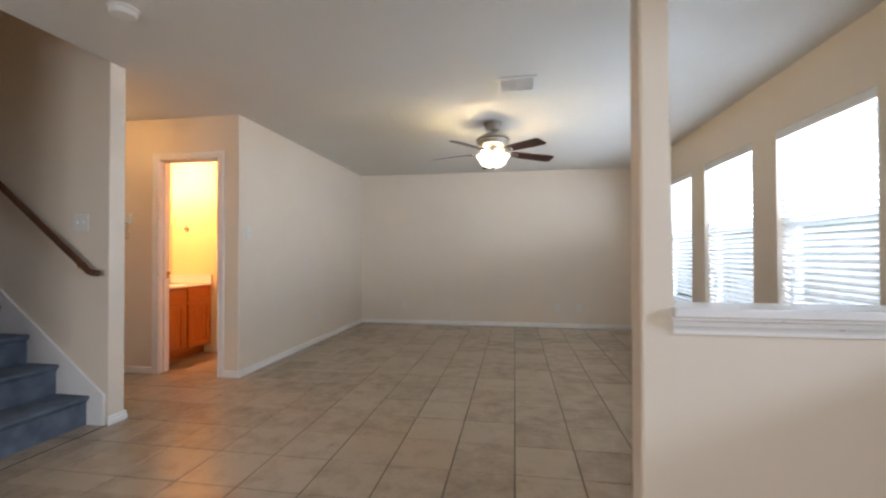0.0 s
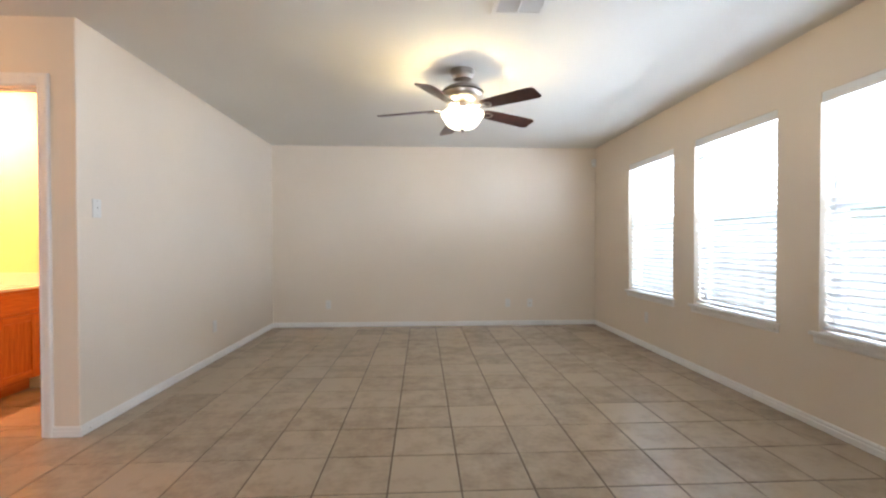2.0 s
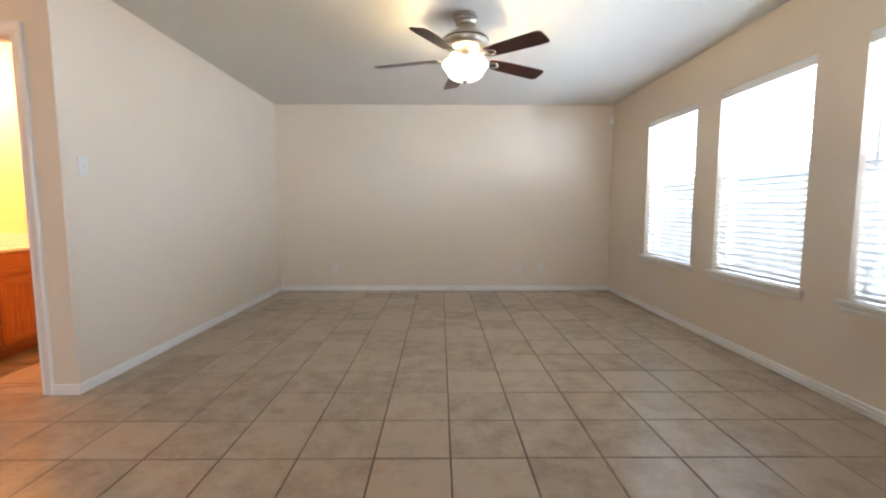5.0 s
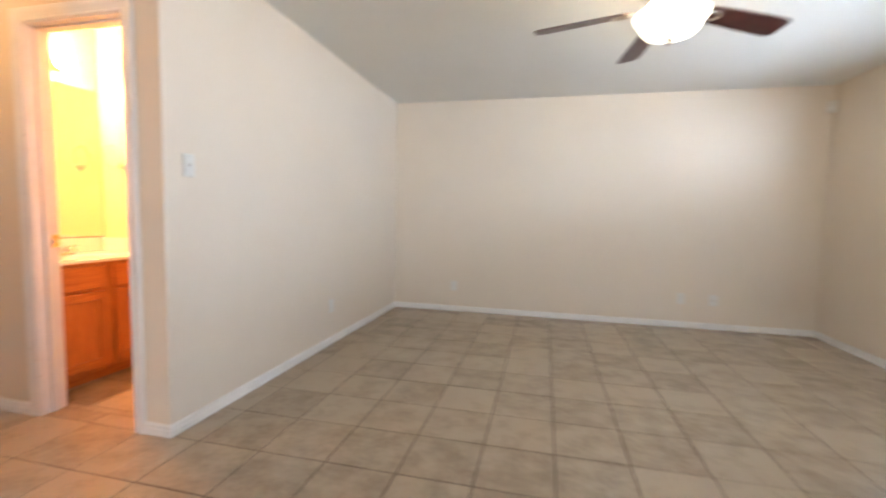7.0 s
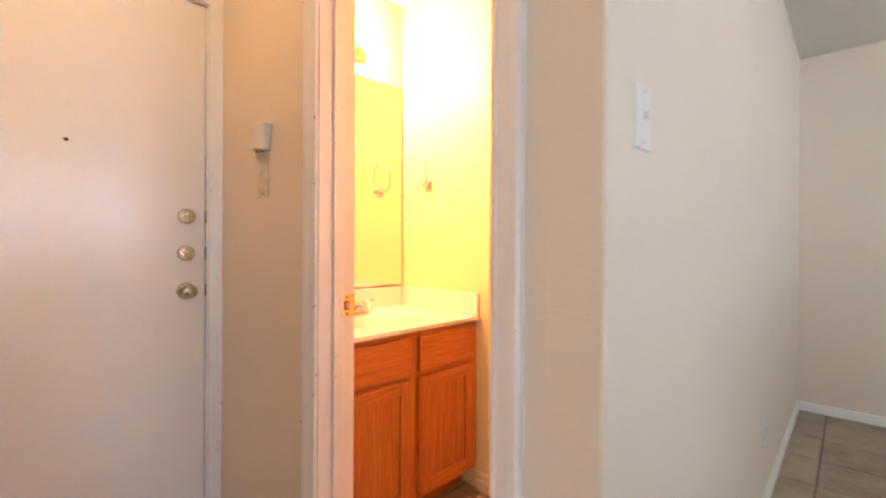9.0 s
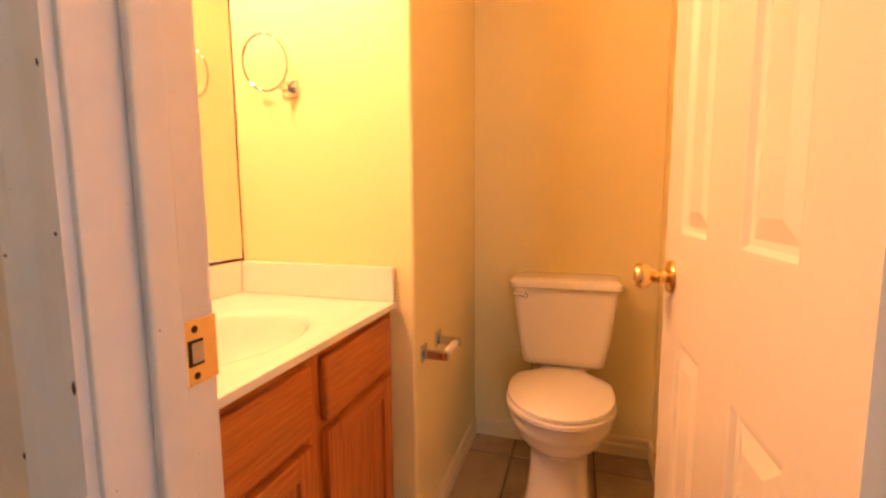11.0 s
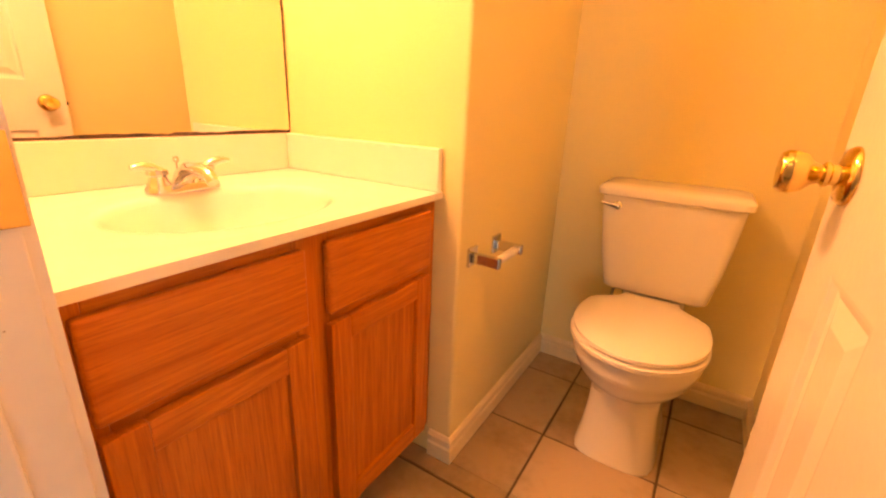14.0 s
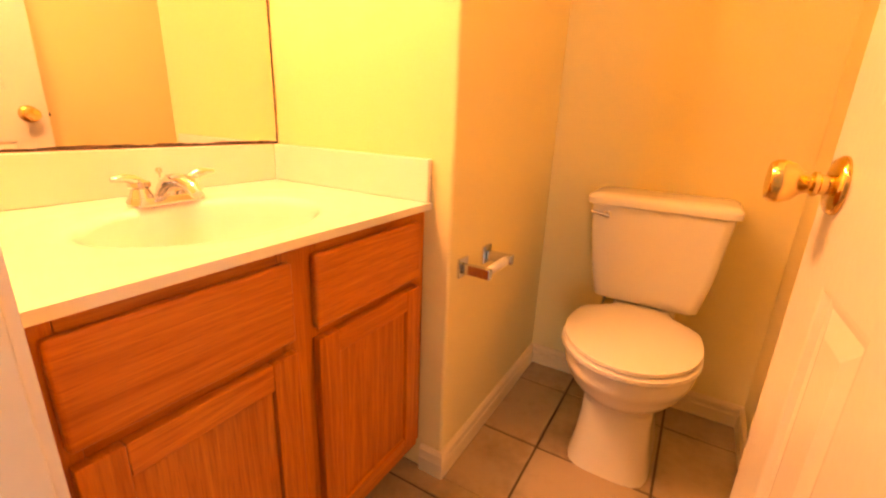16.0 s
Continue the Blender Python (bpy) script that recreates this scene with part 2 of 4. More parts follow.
def lathe(bm, prof, m=Matrix(), n=28, close=True):
    """Turns (radius, height) pairs about the z axis of m."""
    rings = []
    for r, h in prof:
        if r < 1e-5:
            rings.append([bm.verts.new(m @ Vector((0, 0, h)))])
        else:
            rings.append([bm.verts.new(m @ Vector((r * math.cos(2 * math.pi * i / n), r * math.sin(2 * math.pi * i / n), h))) for i in range(n)])
    for a, b in zip(rings, rings[1:]):
        for i in range(n):
            j = (i + 1) % n
            q = [a[i % len(a)], a[j % len(a)], b[j % len(b)], b[i % len(b)]]
            q = list(dict.fromkeys(q))
            if len(q) > 2:
                bm.faces.new(q)
    if close:
        for r in (rings[0], rings[-1]):
            if len(r) > 2:
                bm.faces.new(r)
    return bm


def loft(bm, rings, cap=True):
    made = [[bm.verts.new(p) for p in r] for r in rings]
    n = len(made[0])
    for a, b in zip(made, made[1:]):
        for i in range(n):
            bm.faces.new((a[i], a[(i + 1) % n], b[(i + 1) % n], b[i]))
    if cap:
        bm.faces.new(made[0][::-1])
        bm.faces.new(made[-1])
    return bm


def tube(bm, pts, r, n=10, closed=False):
    """A round bar along points."""
    pts = [Vector(p) for p in pts]
    rings = []
    for i, p in enumerate(pts):
        a = pts[i - 1] if i or closed else p
        b = pts[(i + 1) % len(pts)] if i < len(pts) - 1 or closed else p
        q = (b - a).to_track_quat("Z", "Y")
        rr = r[i] if isinstance(r, (list, tuple)) else r
        rings.append([p + q @ Vector((rr * math.cos(2 * math.pi * k / n), rr * math.sin(2 * math.pi * k / n), 0)) for k in range(n)])
    made = [[bm.verts.new(c) for c in g] for g in rings]
    pairs = list(zip(made, made[1:])) + ([(made[-1], made[0])] if closed else [])
    for g, h in pairs:
        for i in range(n):
            bm.faces.new((g[i], g[(i + 1) % n], h[(i + 1) % n], h[i]))
    if not closed:
        bm.faces.new(made[0][::-1])
        bm.faces.new(made[-1])
    return bm


def moulding(bm, prof, origin, u, v, w, length, m0=0.0, m1=0.0):
    """Runs a profile of (a, b) pairs along u; a along v, b along w; the ends are mitred by m0, m1 times a."""
    o, u, v, w = Vector(origin), Vector(u), Vector(v), Vector(w)
    ends = []
    for s, k in ((0.0, m0), (length, -m1)):
        ends.append([bm.verts.new(o + u * (s + k * a) + v * a + w * b) for a, b in prof])
    n = len(prof)
    for i in range(n):
        bm.faces.new((ends[0][i], ends[0][(i + 1) % n], ends[1][(i + 1) % n], ends[1][i]))
    bm.faces.new(ends[0][::-1])
    bm.faces.new(ends[1])
    return bm


# ---- structure ----
def built(name, bm, mat, label="", category="", smooth=False):
    return tagged(part(name, bm, mat, smooth=smooth), label, category, kind="structure")


T = 0.115
built("wall_back", boxes((XL - T, XR + T, YB, YB + T, 0, H)), PAINT, "beige painted plain back wall of the living room", "wall")
built("wall_bath_right", boxes((XBR, XBR + 0.05, YFI, YT, 0, H)), WARMPAINT, "beige bathroom wall behind the open door, lamp glow in its colour", "wall")
built("wall_left", round_uprights(boxes((XBR + 0.0502, XL, YF, YB, 0, H)), [(XL, YF)]), PAINT, "beige painted partition between living room and bathroom", "wall")
dims = []
cuts = sorted(WINDOWS)
SW0, SW1, SZ0, SZ1 = 0.55, 1.95, 1.06, 2.05   # window before the half wall
ys = [YK, SW0, SW1] + [v for w in cuts for v in w] + [YB]
for a, b in zip(ys[::2], ys[1::2]):
    dims.append((XR, XR + 0.16, a, b, 0, H))
dims += [(XR, XR + 0.16, SW0, SW1, 0, SZ0), (XR, XR + 0.16, SW0, SW1, SZ1, H)]
for a, b in cuts:
    dims += [(XR, XR + 0.16, a, b, 0, WZ0), (XR, XR + 0.16, a, b, WZ1, H)]
built("wall_right", boxes(*dims), PAINT, "beige painted wall with a row of windows", "wall")
built("wall_bath_front", boxes((XD, DL - 0.02, YF, YFI - 0.04, 0, H), (DR + 0.02, XBR + 0.05, YF, YFI - 0.04, 0, H), (DL - 0.02, DR + 0.02, YF, YFI - 0.04, DH + 0.02, H)), PAINT,
      "beige painted hall wall with the bathroom doorway", "wall")
built("wall_bath_entry", boxes((XD, DL - 0.02, YFI - 0.0398, YFI, 0, H), (DR + 0.02, XBR + 0.05, YFI - 0.0398, YFI, 0, H), (DL - 0.02, DR + 0.02, YFI - 0.0398, YFI, DH + 0.02, H)), WARMPAINT,
      "beige bathroom side of the doorway wall, lamp glow in its colour", "wall")
built("wall_front_door", boxes((XD - 0.15, XD, YS0, FD0 - 0.02, 0, H), (XD - 0.15, XD, FD1 + 0.02, YT, 0, H), (XD - 0.15, XD, FD0 - 0.02, FD1 + 0.02, FDH + 0.02, H)), PAINT,
      "beige painted entry wall around the front door", "wall")
built("wall_mirror", boxes((XD, XM, YFI, YT, 0, H)), WARMPAINT, "beige bathroom wall behind the mirror, lamp glow in its colour", "wall")
built("wall_vanity_end", round_uprights(boxes((XM, XA, YV, YT, 0, H)), [(XA, YV)], 0.009), WARMPAINT, "beige bathroom wall block beside the vanity and the toilet, lamp glow in its colour", "wall")
built("wall_toilet", boxes((XD, XBR + 0.05, YT, YT + T, 0, H)), WARMPAINT, "beige bathroom wall behind the toilet, lamp glow in its colour", "wall")
built("wall_stairs", round_uprights(boxes((XW, XSE, YS0, YS1, 0, 5.0)), [(XSE, YS0), (XSE, YS1)]), PAINT, "beige wall between the stairs and the entry", "wall")
built("wall_stairwell", boxes((XW, XSE, 1.98, 2.1, 0, 5.0), (XW - T, XW, 1.98, YS1, 0, 5.0), (XSE, XSE + 0.1, 1.98, YS1, H + 0.1, 5.0)), PAINT,
      "beige stairwell wall", "wall")
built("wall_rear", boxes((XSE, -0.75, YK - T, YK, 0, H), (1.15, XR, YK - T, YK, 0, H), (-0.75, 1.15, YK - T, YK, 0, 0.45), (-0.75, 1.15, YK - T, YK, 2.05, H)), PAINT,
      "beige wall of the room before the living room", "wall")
built("wall_side", boxes((XSE - T, XSE, YK - T, 1.98, 0, H)), PAINT, "beige side wall before the stairs", "wall")
bm = bmesh.new()
loft(bm, [[Vector((x, y, z)) for x, z in ((XH, 0), (XR, 0), (XR, 0.90), (XH + 0.1, 0.90), (XH + 0.1, H), (XH, H))] for y in (YH0, YH1)])
round_uprights(bm, [(XH, YH0), (XH, YH1), (XH + 0.1, YH0), (XH + 0.1, YH1)], 0.012)
built("wall_half", bm, PAINT, "beige half wall with a slim full-height post", "wall")
built("ceiling", boxes((XSE, XR + 0.1, YK, YB, H, H + 0.1), (XD, XSE, YS1, YT, H, H + 0.1), (XW, XSE, 1.98, YS1, 5.0, 5.1)), CEIL,
      "off-white textured flat ceiling", "ceiling")
floor = built("floor", boxes((XW, XR + 0.1, YK - 0.1, YB, -0.12, -0.004)), GROUT, "grey-beige ceramic floor tiles with dark joints", "floor")

# baseboards: profile of (distance from wall, height)
BASE = [(0, 0), (0.013, 0), (0.013, 0.033), (0.009, 0.037), (0.0085, 0.042), (0.0115, 0.045), (0.011, 0.053), (0.005, 0.060), (0, 0.061)]


def baseboard(x0, y0, x1, y1, nx, ny, m0=0, m1=0, tall=1.0, mat=None):
    a, b = Vector((x0, y0, 0)), Vector((x1, y1, 0))
    u = (b - a).normalized()
    bm = moulding(bmesh.new(), [(d, z * tall) for d, z in BASE], a, u, (nx, ny, 0), (0, 0, 1), (b - a).length, m0, m1)
    built("baseboard", bm, mat or TRIM, "white painted baseboard along the wall", "baseboard")


baseboard(XL, YB, XR, YB, 0, -1, 1, 1)
baseboard(XL, YF, XL, YB, 1, 0, -1, 1)
baseboard(XR, YH1, XR, YB, -1, 0, 0, 1)
baseboard(DR + 0.071, YF, XL, YF, 0, -1, 0, -1)
baseboard(XD, YF, DL - 0.071, YF, 0, -1, 1, 0)
baseboard(XSE, YS0, XSE, YS1, 1, 0, -1, -1)
baseboard(XD, YS1, XSE, YS1, 0, 1, 1, -1)
baseboard(XH, YH0, XH, YH1, -1, 0, -1, -1)
baseboard(XH, YH0, XR, YH0, 0, -1, -1, 0)
baseboard(XH, YH1, XR, YH1, 0, 1, -1, 1)
baseboard(XA, YV, XA, YT, 1, 0, -1, 1, 1.38, BATHTRIM)
baseboard(XA, YT, XBR, YT, 0, -1, 1, 1, 1.38, BATHTRIM)
baseboard(XBR, YFI, XBR, YT, -1, 0, 0, 1, 1.38, BATHTRIM)
baseboard(-2.60, YV, XA, YV, 0, -1, 0, -1, 1.38, BATHTRIM)

# casings: profile of (distance from the opening, thickness)
CASE = [(0.006, 0), (0.006, 0.010), (0.014, 0.012), (0.018, 0.009), (0.034, 0.012), (0.050, 0.017), (0.064, 0.018), (0.071, 0.014), (0.071, 0)]


def casing(parent, o0, o1, top, u, w, place):
    """Two legs and a head round an opening from o0 to o1 along u, on the wall face through place with normal w."""
    u, w, p = Vector(u), Vector(w), Vector(place)
    part("casing_leg", moulding(bmesh.new(), CASE, p + u * o0, (0, 0, 1), -u, w, top, 0, -1), TRIM, parent)
    part("casing_leg", moulding(bmesh.new(), CASE, p + u * o1, (0, 0, 1), u, w, top, 0, -1), TRIM, parent)
    part("casing_head", moulding(bmesh.new(), CASE, p + u * o0 + Vector((0, 0, top)), u, (0, 0, 1), w, o1 - o0, -1, -1), TRIM, parent)


# bath doorway: jambs, stops, casings
dw = thing("doorway_bath", pose(DL, YF, 0), "white painted door frame of the bathroom, scuffed edges", "door frame", kind="structure")
part("jamb", boxes((DL - 0.018, DL, YF - 0.001, YFI + 0.001, 0, DH), bevel=0.0015), TRIM, dw)
part("jamb", boxes((DR, DR + 0.018, YF - 0.001, YFI + 0.001, 0, DH), bevel=0.0015), TRIM, dw)
part("head_jamb", boxes((DL - 0.018, DR + 0.018, YF - 0.001, YFI + 0.001, DH + 0.0005, DH + 0.0185), bevel=0.0015), TRIM, dw)
part("door_stop", boxes((DL + 0.0005, DL + 0.011, YFI - 0.072, YFI - 0.038, 0, DH - 0.001), bevel=0.003), TRIM, dw)
part("door_stop", boxes((DR - 0.011, DR - 0.0005, YFI - 0.072, YFI - 0.038, 0, DH - 0.001), bevel=0.003), TRIM, dw)
part("door_stop", boxes((DL + 0.0115, DR - 0.0115, YFI - 0.072, YFI - 0.038, DH - 0.011, DH - 0.0005), bevel=0.003), TRIM, dw)
casing(dw, DL, DR, DH, (1, 0, 0), (0, -1, 0), (0, YF, 0))
casing(dw, DL, DR, DH, (1, 0, 0), (0, 1, 0), (0, YFI, 0))
sp = part("strike_plate", boxes((DL + 0.0002, DL + 0.0022, YFI - 0.036, YFI + 0.006, 0.905, 0.973), bevel=0.0008), BRASS, dw, "polished brass strike plate")
part("latch_hole", boxes((DL + 0.0023, DL + 0.0028, YFI - 0.030, YFI - 0.012, 0.925, 0.952)), SHADOWGAP, sp)
part("screw", lathe(bmesh.new(), [(0.004, 0), (0.003, 0.001), (0, 0.0012)], pose(DL + 0.0022, YFI - 0.021, 0.963, 0, 90, 0), 10), DARKMETAL, sp)
part("screw", lathe(bmesh.new(), [(0.004, 0), (0.003, 0.001), (0, 0.0012)], pose(DL + 0.0022, YFI - 0.021, 0.914, 0, 90, 0), 10), DARKMETAL, sp)
part("latch_tongue", boxes((DL + 0.0029, DL + 0.0034, YFI - 0.026, YFI - 0.012, 0.928, 0.949)), NICKEL, sp)

# paint knocked off along the casing's edge
chips = random.Random(21)
for k in range(11):
    z = 0.62 + 0.085 * k + chips.uniform(-0.03, 0.03)
    x = DL - (0.0085 if k % 3 else 0.066) - chips.uniform(0.0, 0.003)
    y = YF - (0.0107 if k % 3 else 0.0172)
    chip = lathe(bmesh.new(), [(chips.uniform(0.0016, 0.0032), 0), (0.0008, 0.0012), (0, 0.0012)], pose(0, 0, 0, 90, 0, 0), 7)
    chip.transform(pose(x, y, z) @ Matrix.Diagonal((0.8, 1, chips.uniform(0.9, 2.4), 1)))
    part("paint_chip", chip, WALNUT, dw, "brown chip in the white paint")

# front doorway
fw = thing("doorway_front", pose(XD, FD0, 0), "white painted frame of the front door", "door frame", kind="structure")
part("jamb", boxes((XD - 0.12, XD + 0.001, FD0 - 0.018, FD0, 0, FDH), bevel=0.0015), TRIM, fw)
part("jamb", boxes((XD - 0.12, XD + 0.001, FD1, FD1 + 0.018, 0, FDH), bevel=0.0015), TRIM, fw)
part("head_jamb", boxes((XD - 0.12, XD + 0.001, FD0 - 0.018, FD1 + 0.018, FDH + 0.0005, FDH + 0.0185), bevel=0.0015), TRIM, fw)
casing(fw, FD0, FD1, FDH, (0, 1, 0), (1, 0, 0), (XD, 0, 0))
part("threshold", boxes((XD - 0.13, XD + 0.012, FD0, FD1, 0.0, 0.016), bevel=0.004), NICKEL, fw, "worn aluminium threshold")

# ledge of the half wall
lg = thing("ledge", pose(XH + 0.1, YH0, 0.9), "white painted ledge with stepped moulding on the half wall", "ledge", kind="structure")
part("board", boxes((XH + 0.1005, XR, YH0 - 0.045, YH1 + 0.045, 0.9205, 0.953), bevel=0.006, seg=3), TRIM, lg)
LEDGE = [(0, 0), (0, 0.06), (0.034, 0.06), (0.034, 0.052), (0.026, 0.046), (0.020, 0.030), (0.014, 0.022), (0.010, 0.012), (0.010, 0)]
part("apron", moulding(bmesh.new(), LEDGE, (XH + 0.112, YH0, 0.860), (1, 0, 0), (0, -1, 0), (0, 0, 1), XR - XH - 0.112, -0.6, 0), TRIM, lg)
part("apron", moulding(bmesh.new(), LEDGE, (XH + 0.112, YH1, 0.860), (1, 0, 0), (0, 1, 0), (0, 0, 1), XR - XH - 0.112, -0.6, 0), TRIM, lg)


# ---- windows and blinds ----
def make_window(i, y0, y1):
    yc = (y0 + y1) / 2
    w = thing("window_%d" % i, pose(XR, yc, WZ0), "white vinyl single-hung window with a painted sill", "window", "living room windows", "structure")
    xo = XR + 0.10
    part("window_frame", boxes((xo, xo + 0.05, y0, y0 + 0.035, WZ0, WZ1), (xo, xo + 0.05, y1 - 0.035, y1, WZ0, WZ1),
                               (xo, xo + 0.05, y0 + 0.035, y1 - 0.035, WZ0, WZ0 + 0.035), (xo, xo + 0.05, y0 + 0.035, y1 - 0.035, WZ1 - 0.035, WZ1)), VINYL, w)
    zm = 1.355
    part("meeting_rail", boxes((xo + 0.004, xo + 0.045, y0 + 0.035, y1 - 0.035, zm - 0.022, zm + 0.022), bevel=0.003), VINYL, w)
    for a, b in ((WZ0 + 0.035, zm - 0.022), (zm + 0.022, WZ1 - 0.035)):
        g = part("pane", boxes((xo + 0.02, xo + 0.024, y0 + 0.035, y1 - 0.035, a, b)), GLASS, w)
        g.visible_shadow = False
    sc = part("insect_screen", boxes((xo + 0.040, xo + 0.041, y0 + 0.036, y1 - 0.036, WZ0 + 0.036, zm - 0.023)), SCREEN, w, "grey insect screen")
    part("window_sill", boxes((XR - 0.034, XR - 0.0005, y0 - 0.04, y1 + 0.04, WZ0 - 0.018, WZ0 + 0.004), bevel=0.005, seg=3), TRIM, w)
    part("sill_board", boxes((XR, xo, y0 + 0.0005, y1 - 0.0005, WZ0 + 0.0005, WZ0 + 0.004)), TRIM, w)
    part("apron", moulding(bmesh.new(), [(0, 0), (0.008, 0.004), (0.012, 0.02), (0.010, 0.034), (0.015, 0.044), (0.015, 0.05), (0, 0.05)],
                           (XR, y0 - 0.025, WZ0 - 0.069), (0, 1, 0), (-1, 0, 0), (0, 0, 1), y1 - y0 + 0.05), TRIM, w)


def slat_mesh(length):
    """A slat along y: a shallow arc, 50 mm wide, 3 mm thick."""
    bm = bmesh.new()
    top = [(-0.0245 + 0.007 * k, 0.0028 * (1 - ((k - 3.5) / 3.5) ** 2)) for k in range(8)]
    prof = top + [(a, b - 0.0028) for a, b in reversed(top)]
    moulding(bm, prof, (0, -length / 2, 0), (0, 1, 0), (1, 0, 0), (0, 0, 1), length)
    me = bpy.data.meshes.new("slat")
    bmesh.ops.recalc_face_normals(bm, faces=bm.faces)
    bm.to_mesh(me)
    bm.free()
    me.materials.append(SLAT)
    return me


def make_blind(y0, y1, tilt, label, seed):
    rnd = random.Random(seed)
    yc, xb = (y0 + y1) / 2, XR + 0.045
    ln = y1 - y0 - 0.014
    b = thing("window_blind", pose(xb, yc, WZ1), label, "blind", "living room blinds")
    part("headrail", boxes((xb - 0.028, xb + 0.025, y0 + 0.004, y1 - 0.004, WZ1 - 0.048, WZ1 - 0.002), bevel=0.002), VINYL, b)
    part("valance", boxes((xb - 0.042, xb - 0.0285, y0 + 0.002, y1 - 0.002, WZ1 - 0.066, WZ1 - 0.001), bevel=0.004), VINYL, b)
    me = slat_mesh(ln)
    z, k = WZ1 - 0.085, 0
    while z > WZ0 + 0.055:
        s = new("slat", me)
        s.matrix_world = pose(xb + rnd.uniform(-0.001, 0.001), yc, z + rnd.uniform(-0.0015, 0.0015), rnd.uniform(-0.18, 0.18), tilt + rnd.uniform(-2.5, 2.5), 0)
        s.parent = b
        s.matrix_parent_inverse = b.matrix_world.inverted()
        z -= 0.0435
    part("bottom_rail", boxes((xb - 0.025, xb + 0.025, y0 + 0.008, y1 - 0.008, WZ0 + 0.018, WZ0 + 0.036), bevel=0.003), VINYL, b)
    for yy in (y0 + 0.12, y1 - 0.12):
        part("ladder_cord", tube(bmesh.new(), [(xb - 0.027, yy, WZ1 - 0.06), (xb - 0.027, yy, WZ0 + 0.03)], 0.0012, 6), VINYL, b)
    part("tilt_wand", tube(bmesh.new(), [(xb - 0.046, y1 - 0.10, WZ1 - 0.07), (xb - 0.048, y1 - 0.10, WZ1 - 0.72)], 0.004, 8), VINYL, b)


for i, (y0, y1) in enumerate(WINDOWS):
    make_window(i + 1, y0, y1)
    make_blind(y0, y1, SLATTILT[i], "white two-inch slatted blind, lowered with open slats, in a window recess", 5 + i)

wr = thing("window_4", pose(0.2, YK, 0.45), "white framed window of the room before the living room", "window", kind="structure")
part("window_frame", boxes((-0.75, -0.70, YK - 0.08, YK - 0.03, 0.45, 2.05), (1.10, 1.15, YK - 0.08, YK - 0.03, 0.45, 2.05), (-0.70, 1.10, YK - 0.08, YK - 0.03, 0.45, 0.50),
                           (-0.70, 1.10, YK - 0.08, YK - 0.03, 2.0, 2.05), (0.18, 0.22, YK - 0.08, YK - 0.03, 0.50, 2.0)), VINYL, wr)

ws = thing("window_5", pose(XR, 1.25, SZ0), "white framed window beside the half wall", "window", kind="structure")
part("window_frame", boxes((XR + 0.10, XR + 0.14, SW0, SW0 + 0.03, SZ0, SZ1), (XR + 0.10, XR + 0.14, SW1 - 0.03, SW1, SZ0, SZ1), (XR + 0.10, XR + 0.14, SW0 + 0.03, SW1 - 0.03, SZ0, SZ0 + 0.03),
                           (XR + 0.10, XR + 0.14, SW0 + 0.03, SW1 - 0.03, SZ1 - 0.03, SZ1)), VINYL, ws)

built("ground", boxes((-400, 400, -400, 400, -0.4, -0.3)), GRASS, "dry lawn around the house", "ground")

# invented backdrop: sunlit pale boards fill the lower slat gaps with brightness
fence = thing("backdrop_fence", pose(XR + 4.2, 4, -0.3), "added pale board fence, a bright backdrop outside the windows", "fence")
for k in range(150):
    yy = -1.5 + 0.205 * k
    part("board", boxes((XR + 4.2, XR + 4.22, yy, yy + 0.197, -0.3, 1.50 + 0.02 * math.sin(k * 2.1))), FENCE, fence)

# ---- stairs ----
st = thing("stairs", pose(-1.93, 2.1, 0), "carpeted stairs in blue-grey pile climbing beside the wall", "stairs", kind="structure")
RUN, RISE = 0.244, 0.197
for k in range(12):
    x1 = -1.93 - RUN * k
    prof = [(0, 0), (0, 0.150), (0.012, 0.163), (0.024, 0.180), (0.022, 0.192), (0.008, 0.197), (-0.30, 0.197), (-0.30, 0)]
    bm = moulding(bmesh.new(), [(a, b) for a, b in prof], (x1, 2.103, RISE * k + (0.0015 if k else 0)), (0, 1, 0), (1, 0, 0), (0, 0, 1), YS0 - 2.103 - 0.018)
    part("step", bm, CARPET, st, smooth=True)
bm = bmesh.new()
sk = [(-1.80, 0.0), (-1.80, 0.205), (-1.80 - 12 * RUN, 0.205 + 12 * RISE), (-1.80 - 12 * RUN, 12 * RISE - 0.3), (-2.06, 0.0)]
a = [bm.verts.new((x, YS0 - 0.017, z)) for x, z in sk]
b = [bm.verts.new((x, YS0, z)) for x, z in sk]
for i in range(5):
    bm.faces.new((a[i], a[(i + 1) % 5], b[(i + 1) % 5], b[i]))
bm.faces.new(a)
bm.faces.new(b[::-1])
bmesh.ops.bevel(bm, geom=bm.edges[:], offset=0.003, segments=1, affect="EDGES")
part("skirt_board", bm, TRIM, st, "white painted skirt board")

